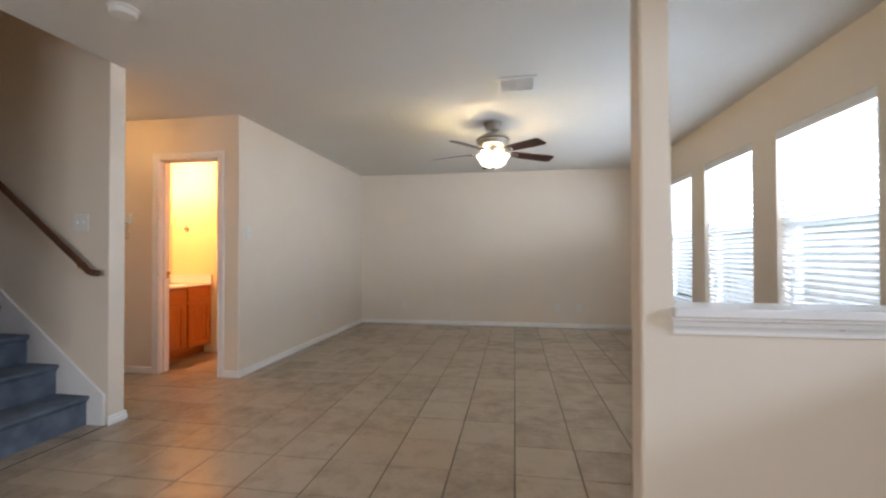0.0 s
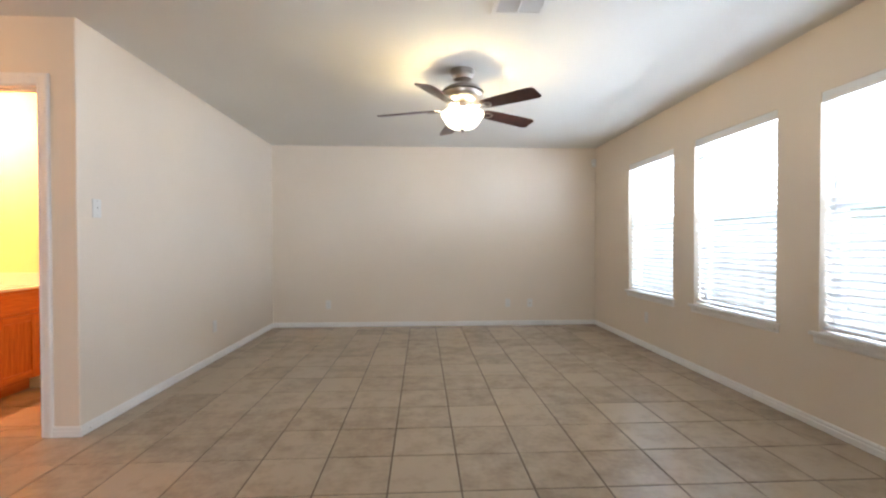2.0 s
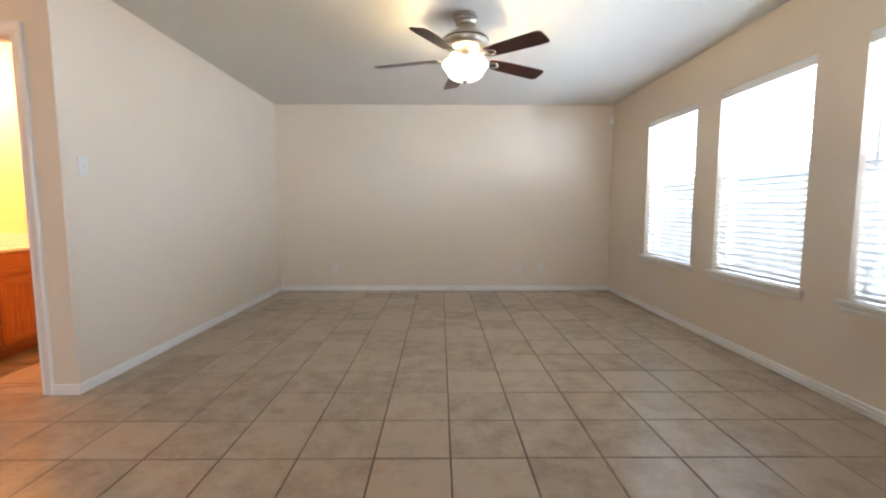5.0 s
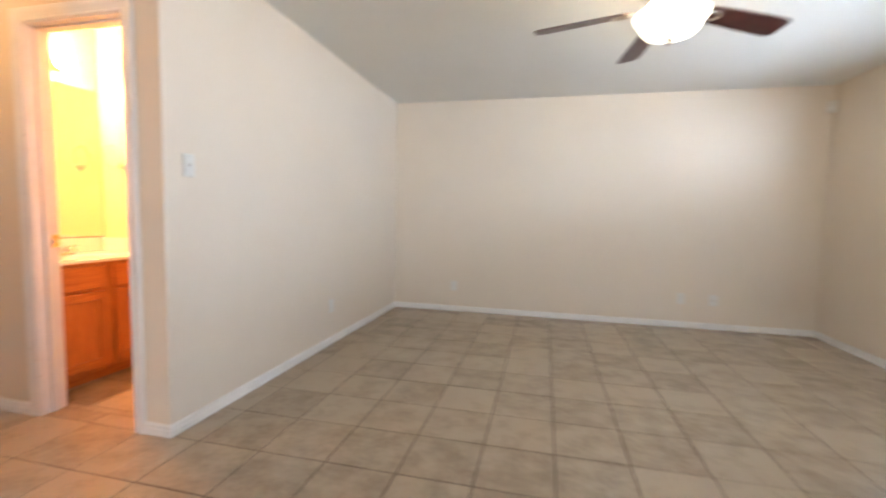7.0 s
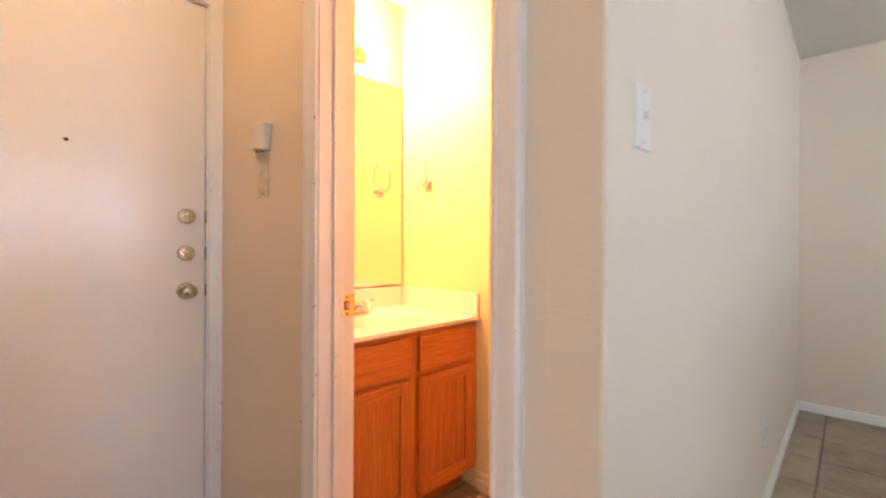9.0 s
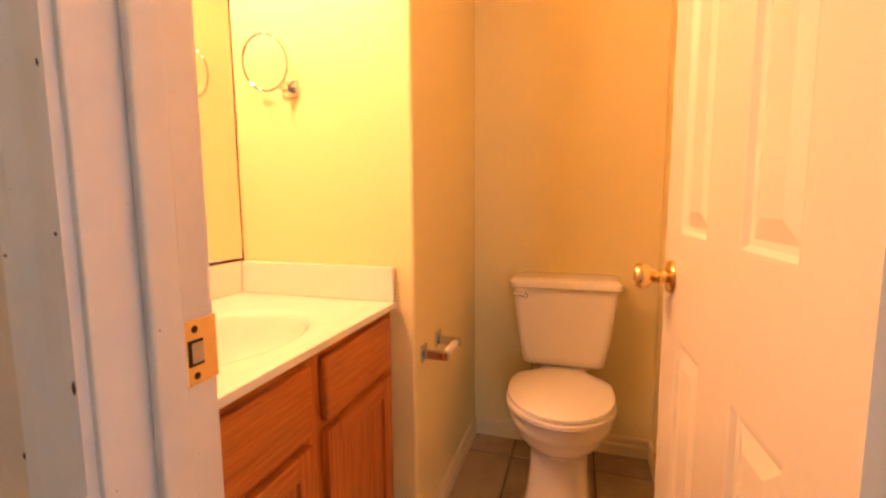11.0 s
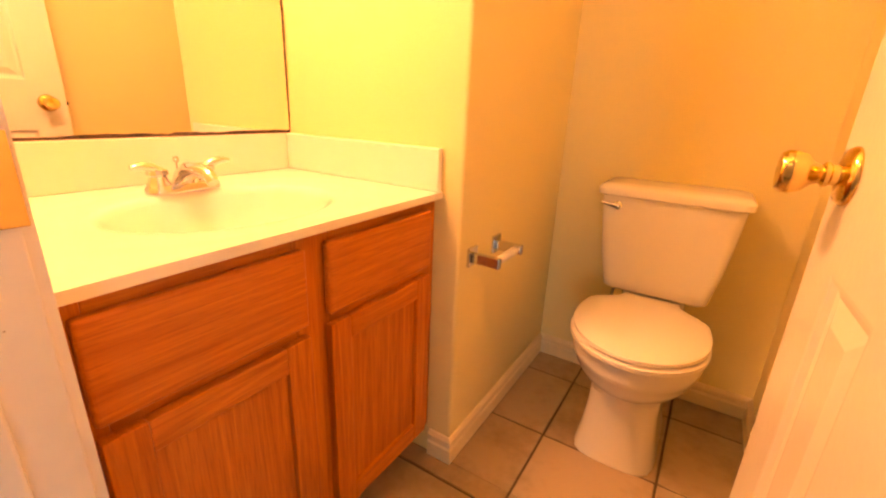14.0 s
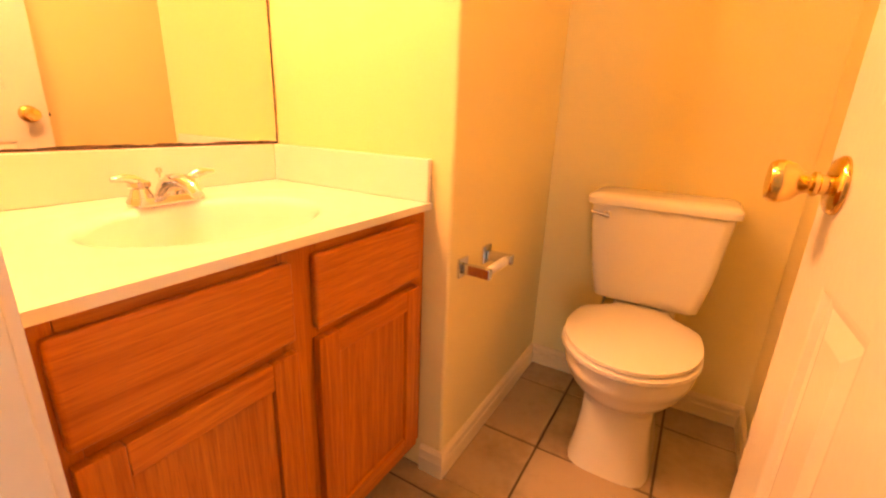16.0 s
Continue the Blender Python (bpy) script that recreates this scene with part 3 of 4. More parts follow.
hr = thing("handrail", pose(-1.85, YS0, 1.0), "dark-stained wooden handrail on the stair wall", "handrail")
ra, rb = Vector((-1.85, YS0 - 0.062, 1.022)), Vector((-4.4, YS0 - 0.062, 1.022 + 2.55 * RISE / RUN))
bm = bmesh.new()
tube(bm, [(-1.80, YS0 - 0.062, 1.020), (-1.835, YS0 - 0.062, 1.020), ra + Vector((-0.02, 0, 0.010)), ra + Vector((-0.06, 0, 0.045)), rb], 0.022, 14)
part("rail", bm, WALNUT, hr, smooth=True)
for f in (0.04, 0.42, 0.8):
    p = ra.lerp(rb, f) + Vector((0, 0, -0.018))
    bm = bmesh.new()
    tube(bm, [p, p + Vector((0, 0.0, -0.03)), p + Vector((0, 0.03, -0.045)), p + Vector((0, 0.061, -0.045))], 0.006, 8)
    lathe(bm, [(0.024, 0), (0.022, 0.005), (0, 0.006)], Matrix.Translation(p + Vector((0, 0.0615, -0.045))) @ pose(0, 0, 0, 90, 0, 0), 16)
    part("bracket", bm, BRASS, hr)

# ---- switches, outlets, small wall things ----


def wall_plate(name, place, rz, label, category, kind, gang=1, group=""):
    """A cover plate whose back lies on the wall; rz turns its front from -y."""
    e = thing(name, pose(*place, 0, 0, rz), label, category, group)
    m = e.matrix_world
    w = 0.035 + 0.023 * (gang - 1)
    bm = boxes((-w, w, -0.006, -0.0002, -0.057, 0.057), bevel=0.0025)
    bm.transform(m)
    part("plate", bm, PLASTIC, e)
    for g in range(gang):
        cx = (g - (gang - 1) / 2) * 0.046
        if kind == "switch":
            bm = boxes((cx - 0.005, cx + 0.005, -0.016, -0.0062, -0.004, 0.010), bevel=0.002)
            bm.transform(m)
            part("toggle", bm, PLASTIC, e)
        elif kind == "outlet":
            for dz in (-0.020, 0.020):
                bm = boxes((cx - 0.016, cx + 0.016, -0.0085, -0.0062, dz - 0.014, dz + 0.014), bevel=0.001)
                bm.transform(m)
                sock = part("socket", bm, PLASTIC, e)
                bm = boxes((cx - 0.008, cx - 0.0055, -0.0092, -0.0086, dz - 0.003, dz + 0.006), (cx + 0.0055, cx + 0.008, -0.0092, -0.0086, dz - 0.003, dz + 0.006))
                bm.transform(m)
                part("slots", bm, SHADOWGAP, sock)
        else:
            bm = lathe(bmesh.new(), [(0.007, 0), (0.007, 0.006), (0.004, 0.006), (0.004, 0.010), (0, 0.010)], m @ pose(cx, -0.0062, 0, 90, 0, 0), 14)
            part("jack", bm, BRASS, e)
    for dz in (-0.045, 0.045) if kind == "switch" else (0,):
        bm = lathe(bmesh.new(), [(0.003, 0), (0.002, 0.001), (0, 0.001)], m @ pose(0, -0.0062, dz, 90, 0, 0), 8)
        part("screw", bm, NICKEL, e)
    return e


wall_plate("wall_outlet", (-0.88, YB, 0.30), 0, "white duplex outlet on the beige back wall", "outlet", "outlet", group="outlets")
wall_plate("wall_outlet", (1.565, YB, 0.305), 0, "white duplex outlet on the beige back wall", "outlet", "outlet", group="outlets")
wall_plate("cable_outlet", (1.872, YB, 0.303), 0, "white cable jack plate on the beige back wall", "outlet", "jack")
wall_plate("wall_outlet", (XL, 5.88, 0.33), 90, "white duplex outlet low on the living room partition", "outlet", "outlet", group="outlets")
wall_plate("wall_outlet", (XR, 6.12, 0.33), -90, "painted-over outlet under the windows", "outlet", "outlet", group="outlets")
wall_plate("light_switch", (XL, 4.396, 1.346), 90, "white toggle light switch by the wall corner", "switch", "switch")
wall_plate("light_switch", (-2.00, YS0, 1.357), 0, "white double toggle switch on the stair wall", "switch", "switch", gang=2)

e = thing("alarm_sensor", pose(2.77, 7.455, 2.23), "small white alarm sensor in the room corner", "sensor")
bm = boxes((-0.03, 0.03, -0.018, 0.022, -0.055, 0.055), bevel=0.01, seg=3)
bm.transform(pose(2.752, 7.452, 2.23, 0, 0, -45))
part("housing", bm, PLASTIC, e)
bm = boxes((-0.019, 0.019, -0.0225, -0.0182, -0.035, 0.0), bevel=0.002)
bm.transform(pose(2.752, 7.452, 2.23, 0, 0, -45))
part("lens", bm, VINYL, e)

e = thing("smoke_detector", pose(-1.13, 2.59, H), "round white smoke detector on the ceiling", "smoke detector")
part("base", lathe(bmesh.new(), [(0.072, 0), (0.072, -0.012), (0.066, -0.014)], pose(-1.13, 2.59, H - 0.0005), 36), PLASTIC, e, smooth=True)
part("cover", lathe(bmesh.new(), [(0.064, -0.0145), (0.064, -0.030), (0.056, -0.040), (0.03, -0.045), (0, -0.046)], pose(-1.13, 2.59, H), 36), PLASTIC, e, smooth=True)

# ceiling vent
e = thing("ceiling_vent", pose(0.925, 3.95, H), "white louvred air vent in the ceiling", "vent")
x0, x1, y0, y1 = 0.775, 1.075, 3.81, 4.09
part("frame", boxes((x0, x0 + 0.028, y0, y1, H - 0.012, H - 0.0005), (x1 - 0.028, x1, y0, y1, H - 0.012, H - 0.0005),
                    (x0 + 0.028, x1 - 0.028, y0, y0 + 0.028, H - 0.012, H - 0.0005), (x0 + 0.028, x1 - 0.028, y1 - 0.028, y1, H - 0.012, H - 0.0005)), PLASTIC, e)
part("backing", boxes((x0 + 0.028, x1 - 0.028, y0 + 0.028, y1 - 0.028, H - 0.002, H - 0.0005)), material("vent_duct_grey", (0.42, 0.41, 0.40), 0.7), e)
for k in range(11):
    yy = y0 + 0.040 + k * 0.0197
    bm = boxes((x0 + 0.029, x1 - 0.029, -0.0095, 0.0095, -0.0007, 0.0007))
    bm.transform(pose(0, yy, H - 0.008, -20, 0, 0))
    part("slat", bm, PLASTIC, e)
part("mullion", boxes((0.921, 0.929, y0 + 0.0285, y1 - 0.0285, H - 0.0165, H - 0.0125)), PLASTIC, e)
part("damper_lever", boxes((x1 - 0.038, x1 - 0.032, 3.95, 3.956, H - 0.032, H - 0.012)), PLASTIC, e)

# ---- ceiling fan ----
FX, FY = 0.695, 4.915
fan = thing("ceiling_fan", pose(FX, FY, H), "brushed nickel ceiling fan with five mahogany blades and a lit bowl", "ceiling fan")
c = pose(FX, FY, 0)
part("canopy", lathe(bmesh.new(), [(0.0, H - 0.0005), (0.092, H - 0.0005), (0.095, H - 0.008), (0.088, H - 0.016), (0.090, H - 0.024), (0.083, H - 0.030), (0.083, H - 0.046), (0.074, H - 0.054), (0.070, H - 0.068), (0.04, H - 0.078), (0, H - 0.080)], c, 40), NICKEL, fan, smooth=True)
part("downrod", lathe(bmesh.new(), [(0.014, H - 0.081), (0.014, 2.335), (0.03, 2.33)], c, 20), NICKEL, fan, smooth=True)
mh = part("motor_housing", lathe(bmesh.new(), [(0, 2.332), (0.05, 2.332), (0.085, 2.324), (0.125, 2.306), (0.152, 2.284), (0.160, 2.272), (0.160, 2.250), (0.153, 2.232), (0.125, 2.207), (0.09, 2.192), (0, 2.190)], c, 48), NICKEL, fan, smooth=True)
part("band", lathe(bmesh.new(), [(0.1605, 2.2715), (0.163, 2.270), (0.163, 2.263), (0.1605, 2.2615)], c, 48, close=False), DARKMETAL, mh, "dark groove round the motor", smooth=True)
part("switch_housing", lathe(bmesh.new(), [(0, 2.187), (0.058, 2.187), (0.062, 2.175), (0.055, 2.150), (0.075, 2.138), (0, 2.136)], c, 32), NICKEL, fan, smooth=True)
kit = part("lamp_arms", lathe(bmesh.new(), [(0.030, 2.1355), (0.034, 2.11), (0.020, 2.095), (0, 2.094)], c, 24), NICKEL, fan, smooth=True)
for k in range(3):
    a = 2 * math.pi * k / 3 + 0.5
    tube_bm = tube(bmesh.new(), [(FX + 0.032 * math.cos(a), FY + 0.032 * math.sin(a), 2.115), (FX + 0.09 * math.cos(a), FY + 0.09 * math.sin(a), 2.124), (FX + 0.156 * math.cos(a), FY + 0.156 * math.sin(a), 2.117)], 0.006, 8)
    part("arm", tube_bm, NICKEL, kit)
bowl = [(0.163, 2.128), (0.169, 2.120), (0.165, 2.106), (0.150, 2.088), (0.139, 2.070), (0.128, 2.050), (0.105, 2.028), (0.068, 2.014), (0.012, 2.009)]
bowl = [(r * 0.96, h - 0.012) for r, h in bowl]
inner = [(r * 0.965, h + 0.004) for r, h in bowl[::-1]]
part("bowl", lathe(bmesh.new(), bowl + inner, c, 40, close=False), BOWL, fan, "frosted glass bowl, lit", smooth=True)
for k in range(3):
    a = 2 * math.pi * k / 3 + 1.5
    prof = [(0.008, 0)] + [(0.017 * math.sin(math.pi * q / 8), 0.015 - 0.017 * math.cos(math.pi * q / 8)) for q in range(1, 8)] + [(0, 0.032)]
    part("bulb", lathe(bmesh.new(), prof, pose(FX + 0.082 * math.cos(a), FY + 0.082 * math.sin(a), 2.138, 0, 60, math.degrees(a)), 14), FANBULB, fan, "lit bulb", smooth=True)
part("finial", lathe(bmesh.new(), [(0, 1.967), (0.009, 1.970), (0.015, 1.982), (0.022, 1.993), (0.022, 1.9965), (0, 1.9968)], c, 20), NICKEL, fan, smooth=True)
part("pull_chain", tube(bmesh.new(), [(FX + 0.002, FY, 1.968), (FX + 0.006, FY - 0.002, 1.93), (FX + 0.006, FY - 0.002, 1.86)], 0.001, 6), VINYL, fan, "white pull cord")
for k in range(5):
    a = radians(-46.3 + 72 * k)
    m = pose(FX, FY, 2.150) @ Matrix.Rotation(a, 4, "Z") @ Matrix.Rotation(radians(2.6), 4, "Y") @ Matrix.Rotation(radians(-13), 4, "X")
    out = [(0.20, -0.052), (0.30, -0.060), (0.55, -0.068), (0.635, -0.066), (0.655, -0.050), (0.655, 0.050), (0.635, 0.066), (0.55, 0.068), (0.30, 0.060), (0.20, 0.052), (0.185, 0.03), (0.185, -0.03)]
    bm = bmesh.new()
    loft(bm, [[m @ Vector((x, y, z)) for x, y in out] for z in (-0.003, 0.003)])
    bl = part("blade", bm, BLADE, fan)
    bm = bmesh.new()
    loft(bm, [[m @ Vector((x, y, z + (0.014 if x < 0.12 else 0))) for x, y in ((0.10, -0.018), (0.15, -0.010), (0.178, -0.012), (0.178, 0.012), (0.15, 0.010), (0.10, 0.018))] for z in (-0.009, -0.0035)])
    tube(bm, [m @ Vector((0.222 + 0.046 * math.cos(q), 0.030 * math.sin(q), -0.0085)) for q in [2 * math.pi * i / 20 for i in range(20)]], 0.005, 8, True)
    loft(bm, [[m @ Vector((x, y, z)) for x, y in ((0.192, -0.024), (0.212, -0.026), (0.212, 0.026), (0.192, 0.024))] for z in (-0.0075, -0.0035)])
    br = part("blade_iron", bm, NICKEL, fan)
    for sx, sy in ((0.203, -0.018), (0.203, 0.018), (0.203, 0)):
        part("screw", lathe(bmesh.new(), [(0.005, 0), (0.004, -0.002), (0, -0.0025)], m @ pose(sx, sy, -0.008), 8), NICKEL, br)

# ---- entry ----
fd = thing("front_door", pose(XD, FD0, 0), "smooth white steel front door, closed, with brass locks", "door", kind="structure")
part("door_leaf", boxes((XD - 0.050, XD - 0.006, FD0 + 0.003, FD1 - 0.003, 0.032, FDH - 0.003), bevel=0.002), DOORW, fd)
part("door_sweep", boxes((XD - 0.049, XD - 0.008, FD0 + 0.004, FD1 - 0.004, 0.0165, 0.0318)), DARKMETAL, fd)
for z in (0.29, 1.06, 1.824):
    bm = lathe(bmesh.new(), [(0, -0.05), (0.004, -0.05), (0.0075, -0.046), (0.0075, 0.046), (0.004, 0.05), (0, 0.05)], pose(XD + 0.003, FD0 + 0.010, z), 14)
    part("hinge", bm, OLDBRASS, fd, smooth=True)
part("peephole", lathe(bmesh.new(), [(0.007, 0), (0.007, 0.002), (0, 0.003)], pose(XD - 0.006, 3.768, 1.47, 0, 90, 0), 14), DARKMETAL, fd)


def rosette_lock(y, z, knob):
    m = pose(XD - 0.006, y, z, 0, 90, 0)
    k = part("door_knob" if knob else "deadbolt", lathe(bmesh.new(), [(0.033, 0), (0.033, 0.004), (0.028, 0.010), (0.012, 0.012), (0.012, 0.028), (0.024, 0.040), (0.028, 0.052), (0.024, 0.062), (0.010, 0.067), (0, 0.067)]
             if knob else [(0.031, 0), (0.031, 0.008), (0.027, 0.014), (0.010, 0.016), (0, 0.016)], m, 28), WORNBRASS, fd, "worn brass", smooth=True)
    if not knob:
        part("thumb_turn", boxes((XD + 0.0102, XD + 0.026, y - 0.005, y + 0.005, z - 0.016, z + 0.016), bevel=0.003), WORNBRASS, k)
    part("latch", boxes((XD - 0.004, XD + 0.0022, FD1 - 0.0028, FD1 - 0.0005, z - 0.025, z + 0.025)), DARKMETAL, fd)


rosette_lock(4.124, 0.940, True)
rosette_lock(4.124, 1.088, False)
rosette_lock(4.124, 1.234, False)

e = thing("door_bumper", pose(XD, 3.262, 0.83), "small white round door bumper on the entry wall", "door bumper")
part("bumper", lathe(bmesh.new(), [(0.016, 0), (0.016, 0.006), (0.012, 0.012), (0.006, 0.014), (0, 0.014)], pose(XD + 0.0003, 3.252, 0.83, 0, 90, 0), 20), PLASTIC, e, smooth=True)

# opened thermostat on the hall wall: base plate, lifted cover, wires, bare patch below
e = thing("thermostat", pose(-2.81, YF, 1.5), "white thermostat with its cover slightly askew above patched plaster", "thermostat")
part("base_plate", boxes((-2.885, -2.762, YF - 0.006, YF - 0.0003, 1.440, 1.535), bevel=0.003), PLASTIC, e)
bm = boxes((-0.046, 0.050, -0.024, -0.002, -0.046, 0.046), bevel=0.006, seg=3)
bm.transform(pose(-2.812, YF - 0.006, 1.492, 0, 7, 0))
part("cover", bm, PLASTIC, e)
part("wire", tube(bmesh.new(), [(-2.87, YF - 0.008, 1.452), (-2.84, YF - 0.02, 1.443), (-2.80, YF - 0.012, 1.441)], 0.002, 6), DARKMETAL, e)
e = thing("wall_patch", pose(-2.82, YF, 1.33), "pale patched plaster rectangle on the hall wall", "wall patch")
part("plaster", boxes((-2.865, -2.785, YF - 0.0028, YF - 0.0002, 1.285, 1.425), bevel=0.001), PATCH, e)
part("hole", boxes((-2.832, -2.816, YF - 0.0038, YF - 0.003, 1.296, 1.301)), SHADOWGAP, e)


def dome_lamp(name, x, y, z, label, glass):
    e = thing(name, pose(x, y, z), label, "ceiling lamp")
    part("base", lathe(bmesh.new(), [(0, -0.0005), (0.11, -0.0005), (0.115, -0.012), (0.105, -0.022), (0, -0.022)], pose(x, y, z), 32), BRASS, e, smooth=True)
    part("shade", lathe(bmesh.new(), [(0.10, -0.0225), (0.098, -0.045), (0.08, -0.07), (0.04, -0.088), (0, -0.092)], pose(x, y, z), 32), glass, e, "lit frosted glass dome", smooth=True)


dome_lamp("hall_ceiling_lamp", -2.62, 3.70, H, "small lit glass dome lamp on the entry ceiling", HALLGLASS)
dome_lamp("landing_lamp", -3.3, 2.6, 5.0, "small lit glass dome lamp above the stairs", LANDGLASS)

# ---- bathroom door, swung in ----
DW = DR - DL - 0.008
bd = thing("door_bath", pose(DR - 0.021, YFI + 0.004, 0), "white six-panel moulded bathroom door, standing open", "door", kind="structure")
DM = pose(DR - 0.021, YFI + 0.004, 0, 0, 0, DOORTURN)


def leaf(bm):
    """Six-panel leaf along -x from the hinge, hall face at y = -0.036, bath face at y = -0.001."""
    xs = [0.0, 0.100, 0.241, 0.360, 0.506, DW]
    zs = [0.012, 0.21, 0.844, 1.027, 1.60, 1.71, 1.92, DH - 0.003]
    for side, yy, inn in ((0, -0.036, 1), (1, -0.001, -1)):
        grid = [[bm.verts.new((-x, yy, z)) for z in zs] for x in xs]
        for i in range(5):
            for j in range(7):
                q = [grid[i][j], grid[i + 1][j], grid[i + 1][j + 1], grid[i][j + 1]]
                if i in (1, 3) and j in (1, 3, 5):
                    rings = [q]
                    for d, h in ((0.005, 0.0005), (0.011, 0.007), (0.019, 0.0085), (0.044, 0.002)):
                        xa, xb, za, zb = xs[i] + d, xs[i + 1] - d, zs[j] + d, zs[j + 1] - d
                        rings.append([bm.verts.new((-x, yy + inn * h, z)) for x, z in ((xa, za), (xb, za), (xb, zb), (xa, zb))])
                    for a, b in zip(rings, rings[1:]):
                        for k in range(4):
                            bm.faces.new((a[k], a[(k + 1) % 4], b[(k + 1) % 4], b[k]))
                    bm.faces.new(rings[-1])
                else:
                    bm.faces.new(q)
    for xa, xb, za, zb in ((0, 0, zs[0], zs[-1]), (DW, DW, zs[0], zs[-1])):
        bm.faces.new([bm.verts.new(v) for v in ((-xa, -0.036, za), (-xa, -0.001, za), (-xa, -0.001, zb), (-xa, -0.036, zb))])
    for z in (zs[0], zs[-1]):
        bm.faces.new([bm.verts.new(v) for v in ((0, -0.036, z), (0, -0.001, z), (-DW, -0.001, z), (-DW, -0.036, z))])
    bmesh.ops.remove_doubles(bm, verts=bm.verts, dist=0.0003)


bm = bmesh.new()
leaf(bm)
bm.transform(DM)
part("door_leaf", bm, DOORW, bd)
for side in (-1, 1):
    k0 = DM @ pose(-(DW - 0.06), -0.0365 if side < 0 else -0.0005, 0.945, 90 if side < 0 else -90, 0, 0)
    ro = part("rosette", lathe(bmesh.new(), [(0.033, 0), (0.033, 0.003), (0.029, 0.008), (0.016, 0.011), (0, 0.011)], k0, 32), BRASS, bd, smooth=True)
    part("door_knob", lathe(bmesh.new(), [(0.0115, 0.0112), (0.0115, 0.018), (0.014, 0.020), (0.014, 0.024), (0.0105, 0.027), (0.013, 0.034), (0.0215, 0.042), (0.0245, 0.052), (0.0245, 0.060), (0.021, 0.0655), (0.012, 0.0665), (0, 0.066)], k0, 32), BRASS, ro, "polished brass tulip knob", smooth=True)
bm = boxes((-DW - 0.0012, -DW - 0.0002, -0.030, -0.007, 0.917, 0.973))
bm.transform(DM)
part("latch_plate", bm, BRASS, bd)
bm = boxes((-DW - 0.009, -DW - 0.0013, -0.024, -0.012, 0.938, 0.952), bevel=0.002)
bm.transform(DM)
part("latch_bolt", bm, DARKMETAL, bd)


def hinge_leaf(y0, y1, z0, z1, rad=0.014):
    """A thin plate with two rounded corners on its free side."""
    bm = bmesh.new()
    ring = [(y1, z0), (y1, z1)]
    for cz, a0 in ((z1 - rad, 90), (z0 + rad, 180)):
        ring += [(y0 + rad + rad * math.cos(radians(a0 + 15 * k)), cz + rad * math.sin(radians(a0 + 15 * k))) for k in range(7)]
    front = [bm.verts.new((0.0018, y, z)) for y, z in ring]
    back = [bm.verts.new((0.0003, y, z)) for y, z in ring]
    bm.faces.new(front)
    bm.faces.new(back[::-1])
    for i in range(len(ring)):
        j = (i + 1) % len(ring)
        bm.faces.new((front[i], back[i], back[j], front[j]))
    bmesh.ops.recalc_face_normals(bm, faces=bm.faces)
    return bm


for z in (0.28, 1.09, 1.82):
    hb = hinge_leaf(-0.033, 0.004, z - 0.045, z + 0.045)
    hb.transform(DM)
    hg = part("hinge", hb, OLDBRASS, bd, "aged brass hinge leaf")
    part("knuckle", lathe(bmesh.new(), [(0, -0.046), (0.006, -0.046), (0.006, 0.046), (0, 0.046)], DM @ pose(0.003, 0.0045, z), 12), OLDBRASS, hg)
    for dz, dy in ((-0.03, -0.012), (0, -0.022), (0.03, -0.012)):
        part("screw", lathe(bmesh.new(), [(0.0042, 0), (0.003, 0.0008), (0, 0.001)], DM @ pose(0.0019, dy, z + dz, 0, 90, 0), 10), DARKMETAL, hg)

# ---- vanity ----
VX, VY0, VY1 = -2.61, YFI + 0.004, YV - 0.002
van = thing("vanity_cabinet", pose(-2.88, 4.76, 0), "honey-stained oak vanity cabinet with drawer fronts and two doors", "cabinet")
part("body", boxes((XM + 0.001, VX - 0.022, VY0, VY1, 0.10, 0.640), (XM + 0.001, VX - 0.022, VY0, VY0 + 0.012, 0.6402, 0.783), (XM + 0.001, VX - 0.022, VY1 - 0.012, VY1, 0.6402, 0.783)), OAKV, van)
part("toe_kick", boxes((XM + 0.001, VX - 0.085, VY0, VY1, 0.0, 0.0995)), OAKH, van, "recessed oak toe kick")
ff = (VX - 0.0215, VX)
for nm, y0, y1, z0, z1, mt in (("stile", VY0, 4.428, 0.10, 0.784, OAKV), ("stile", 4.716, 4.798, 0.10, 0.784, OAKV), ("stile", 5.098, VY1, 0.10, 0.784, OAKV),
                               ("rail", 4.4285, 4.7155, 0.742, 0.784, OAKH), ("rail", 4.7985, 5.0975, 0.742, 0.784, OAKH), ("rail", 4.4285, 4.7155, 0.58, 0.63, OAKH),
                               ("rail", 4.7985, 5.0975, 0.58, 0.63, OAKH), ("rail", 4.4285, 4.7155, 0.10, 0.14, OAKH), ("rail", 4.7985, 5.0975, 0.10, 0.14, OAKH)):
    part(nm, boxes((ff[0], ff[1], y0, y1, z0, z1), bevel=0.0008, seg=1), mt, van)
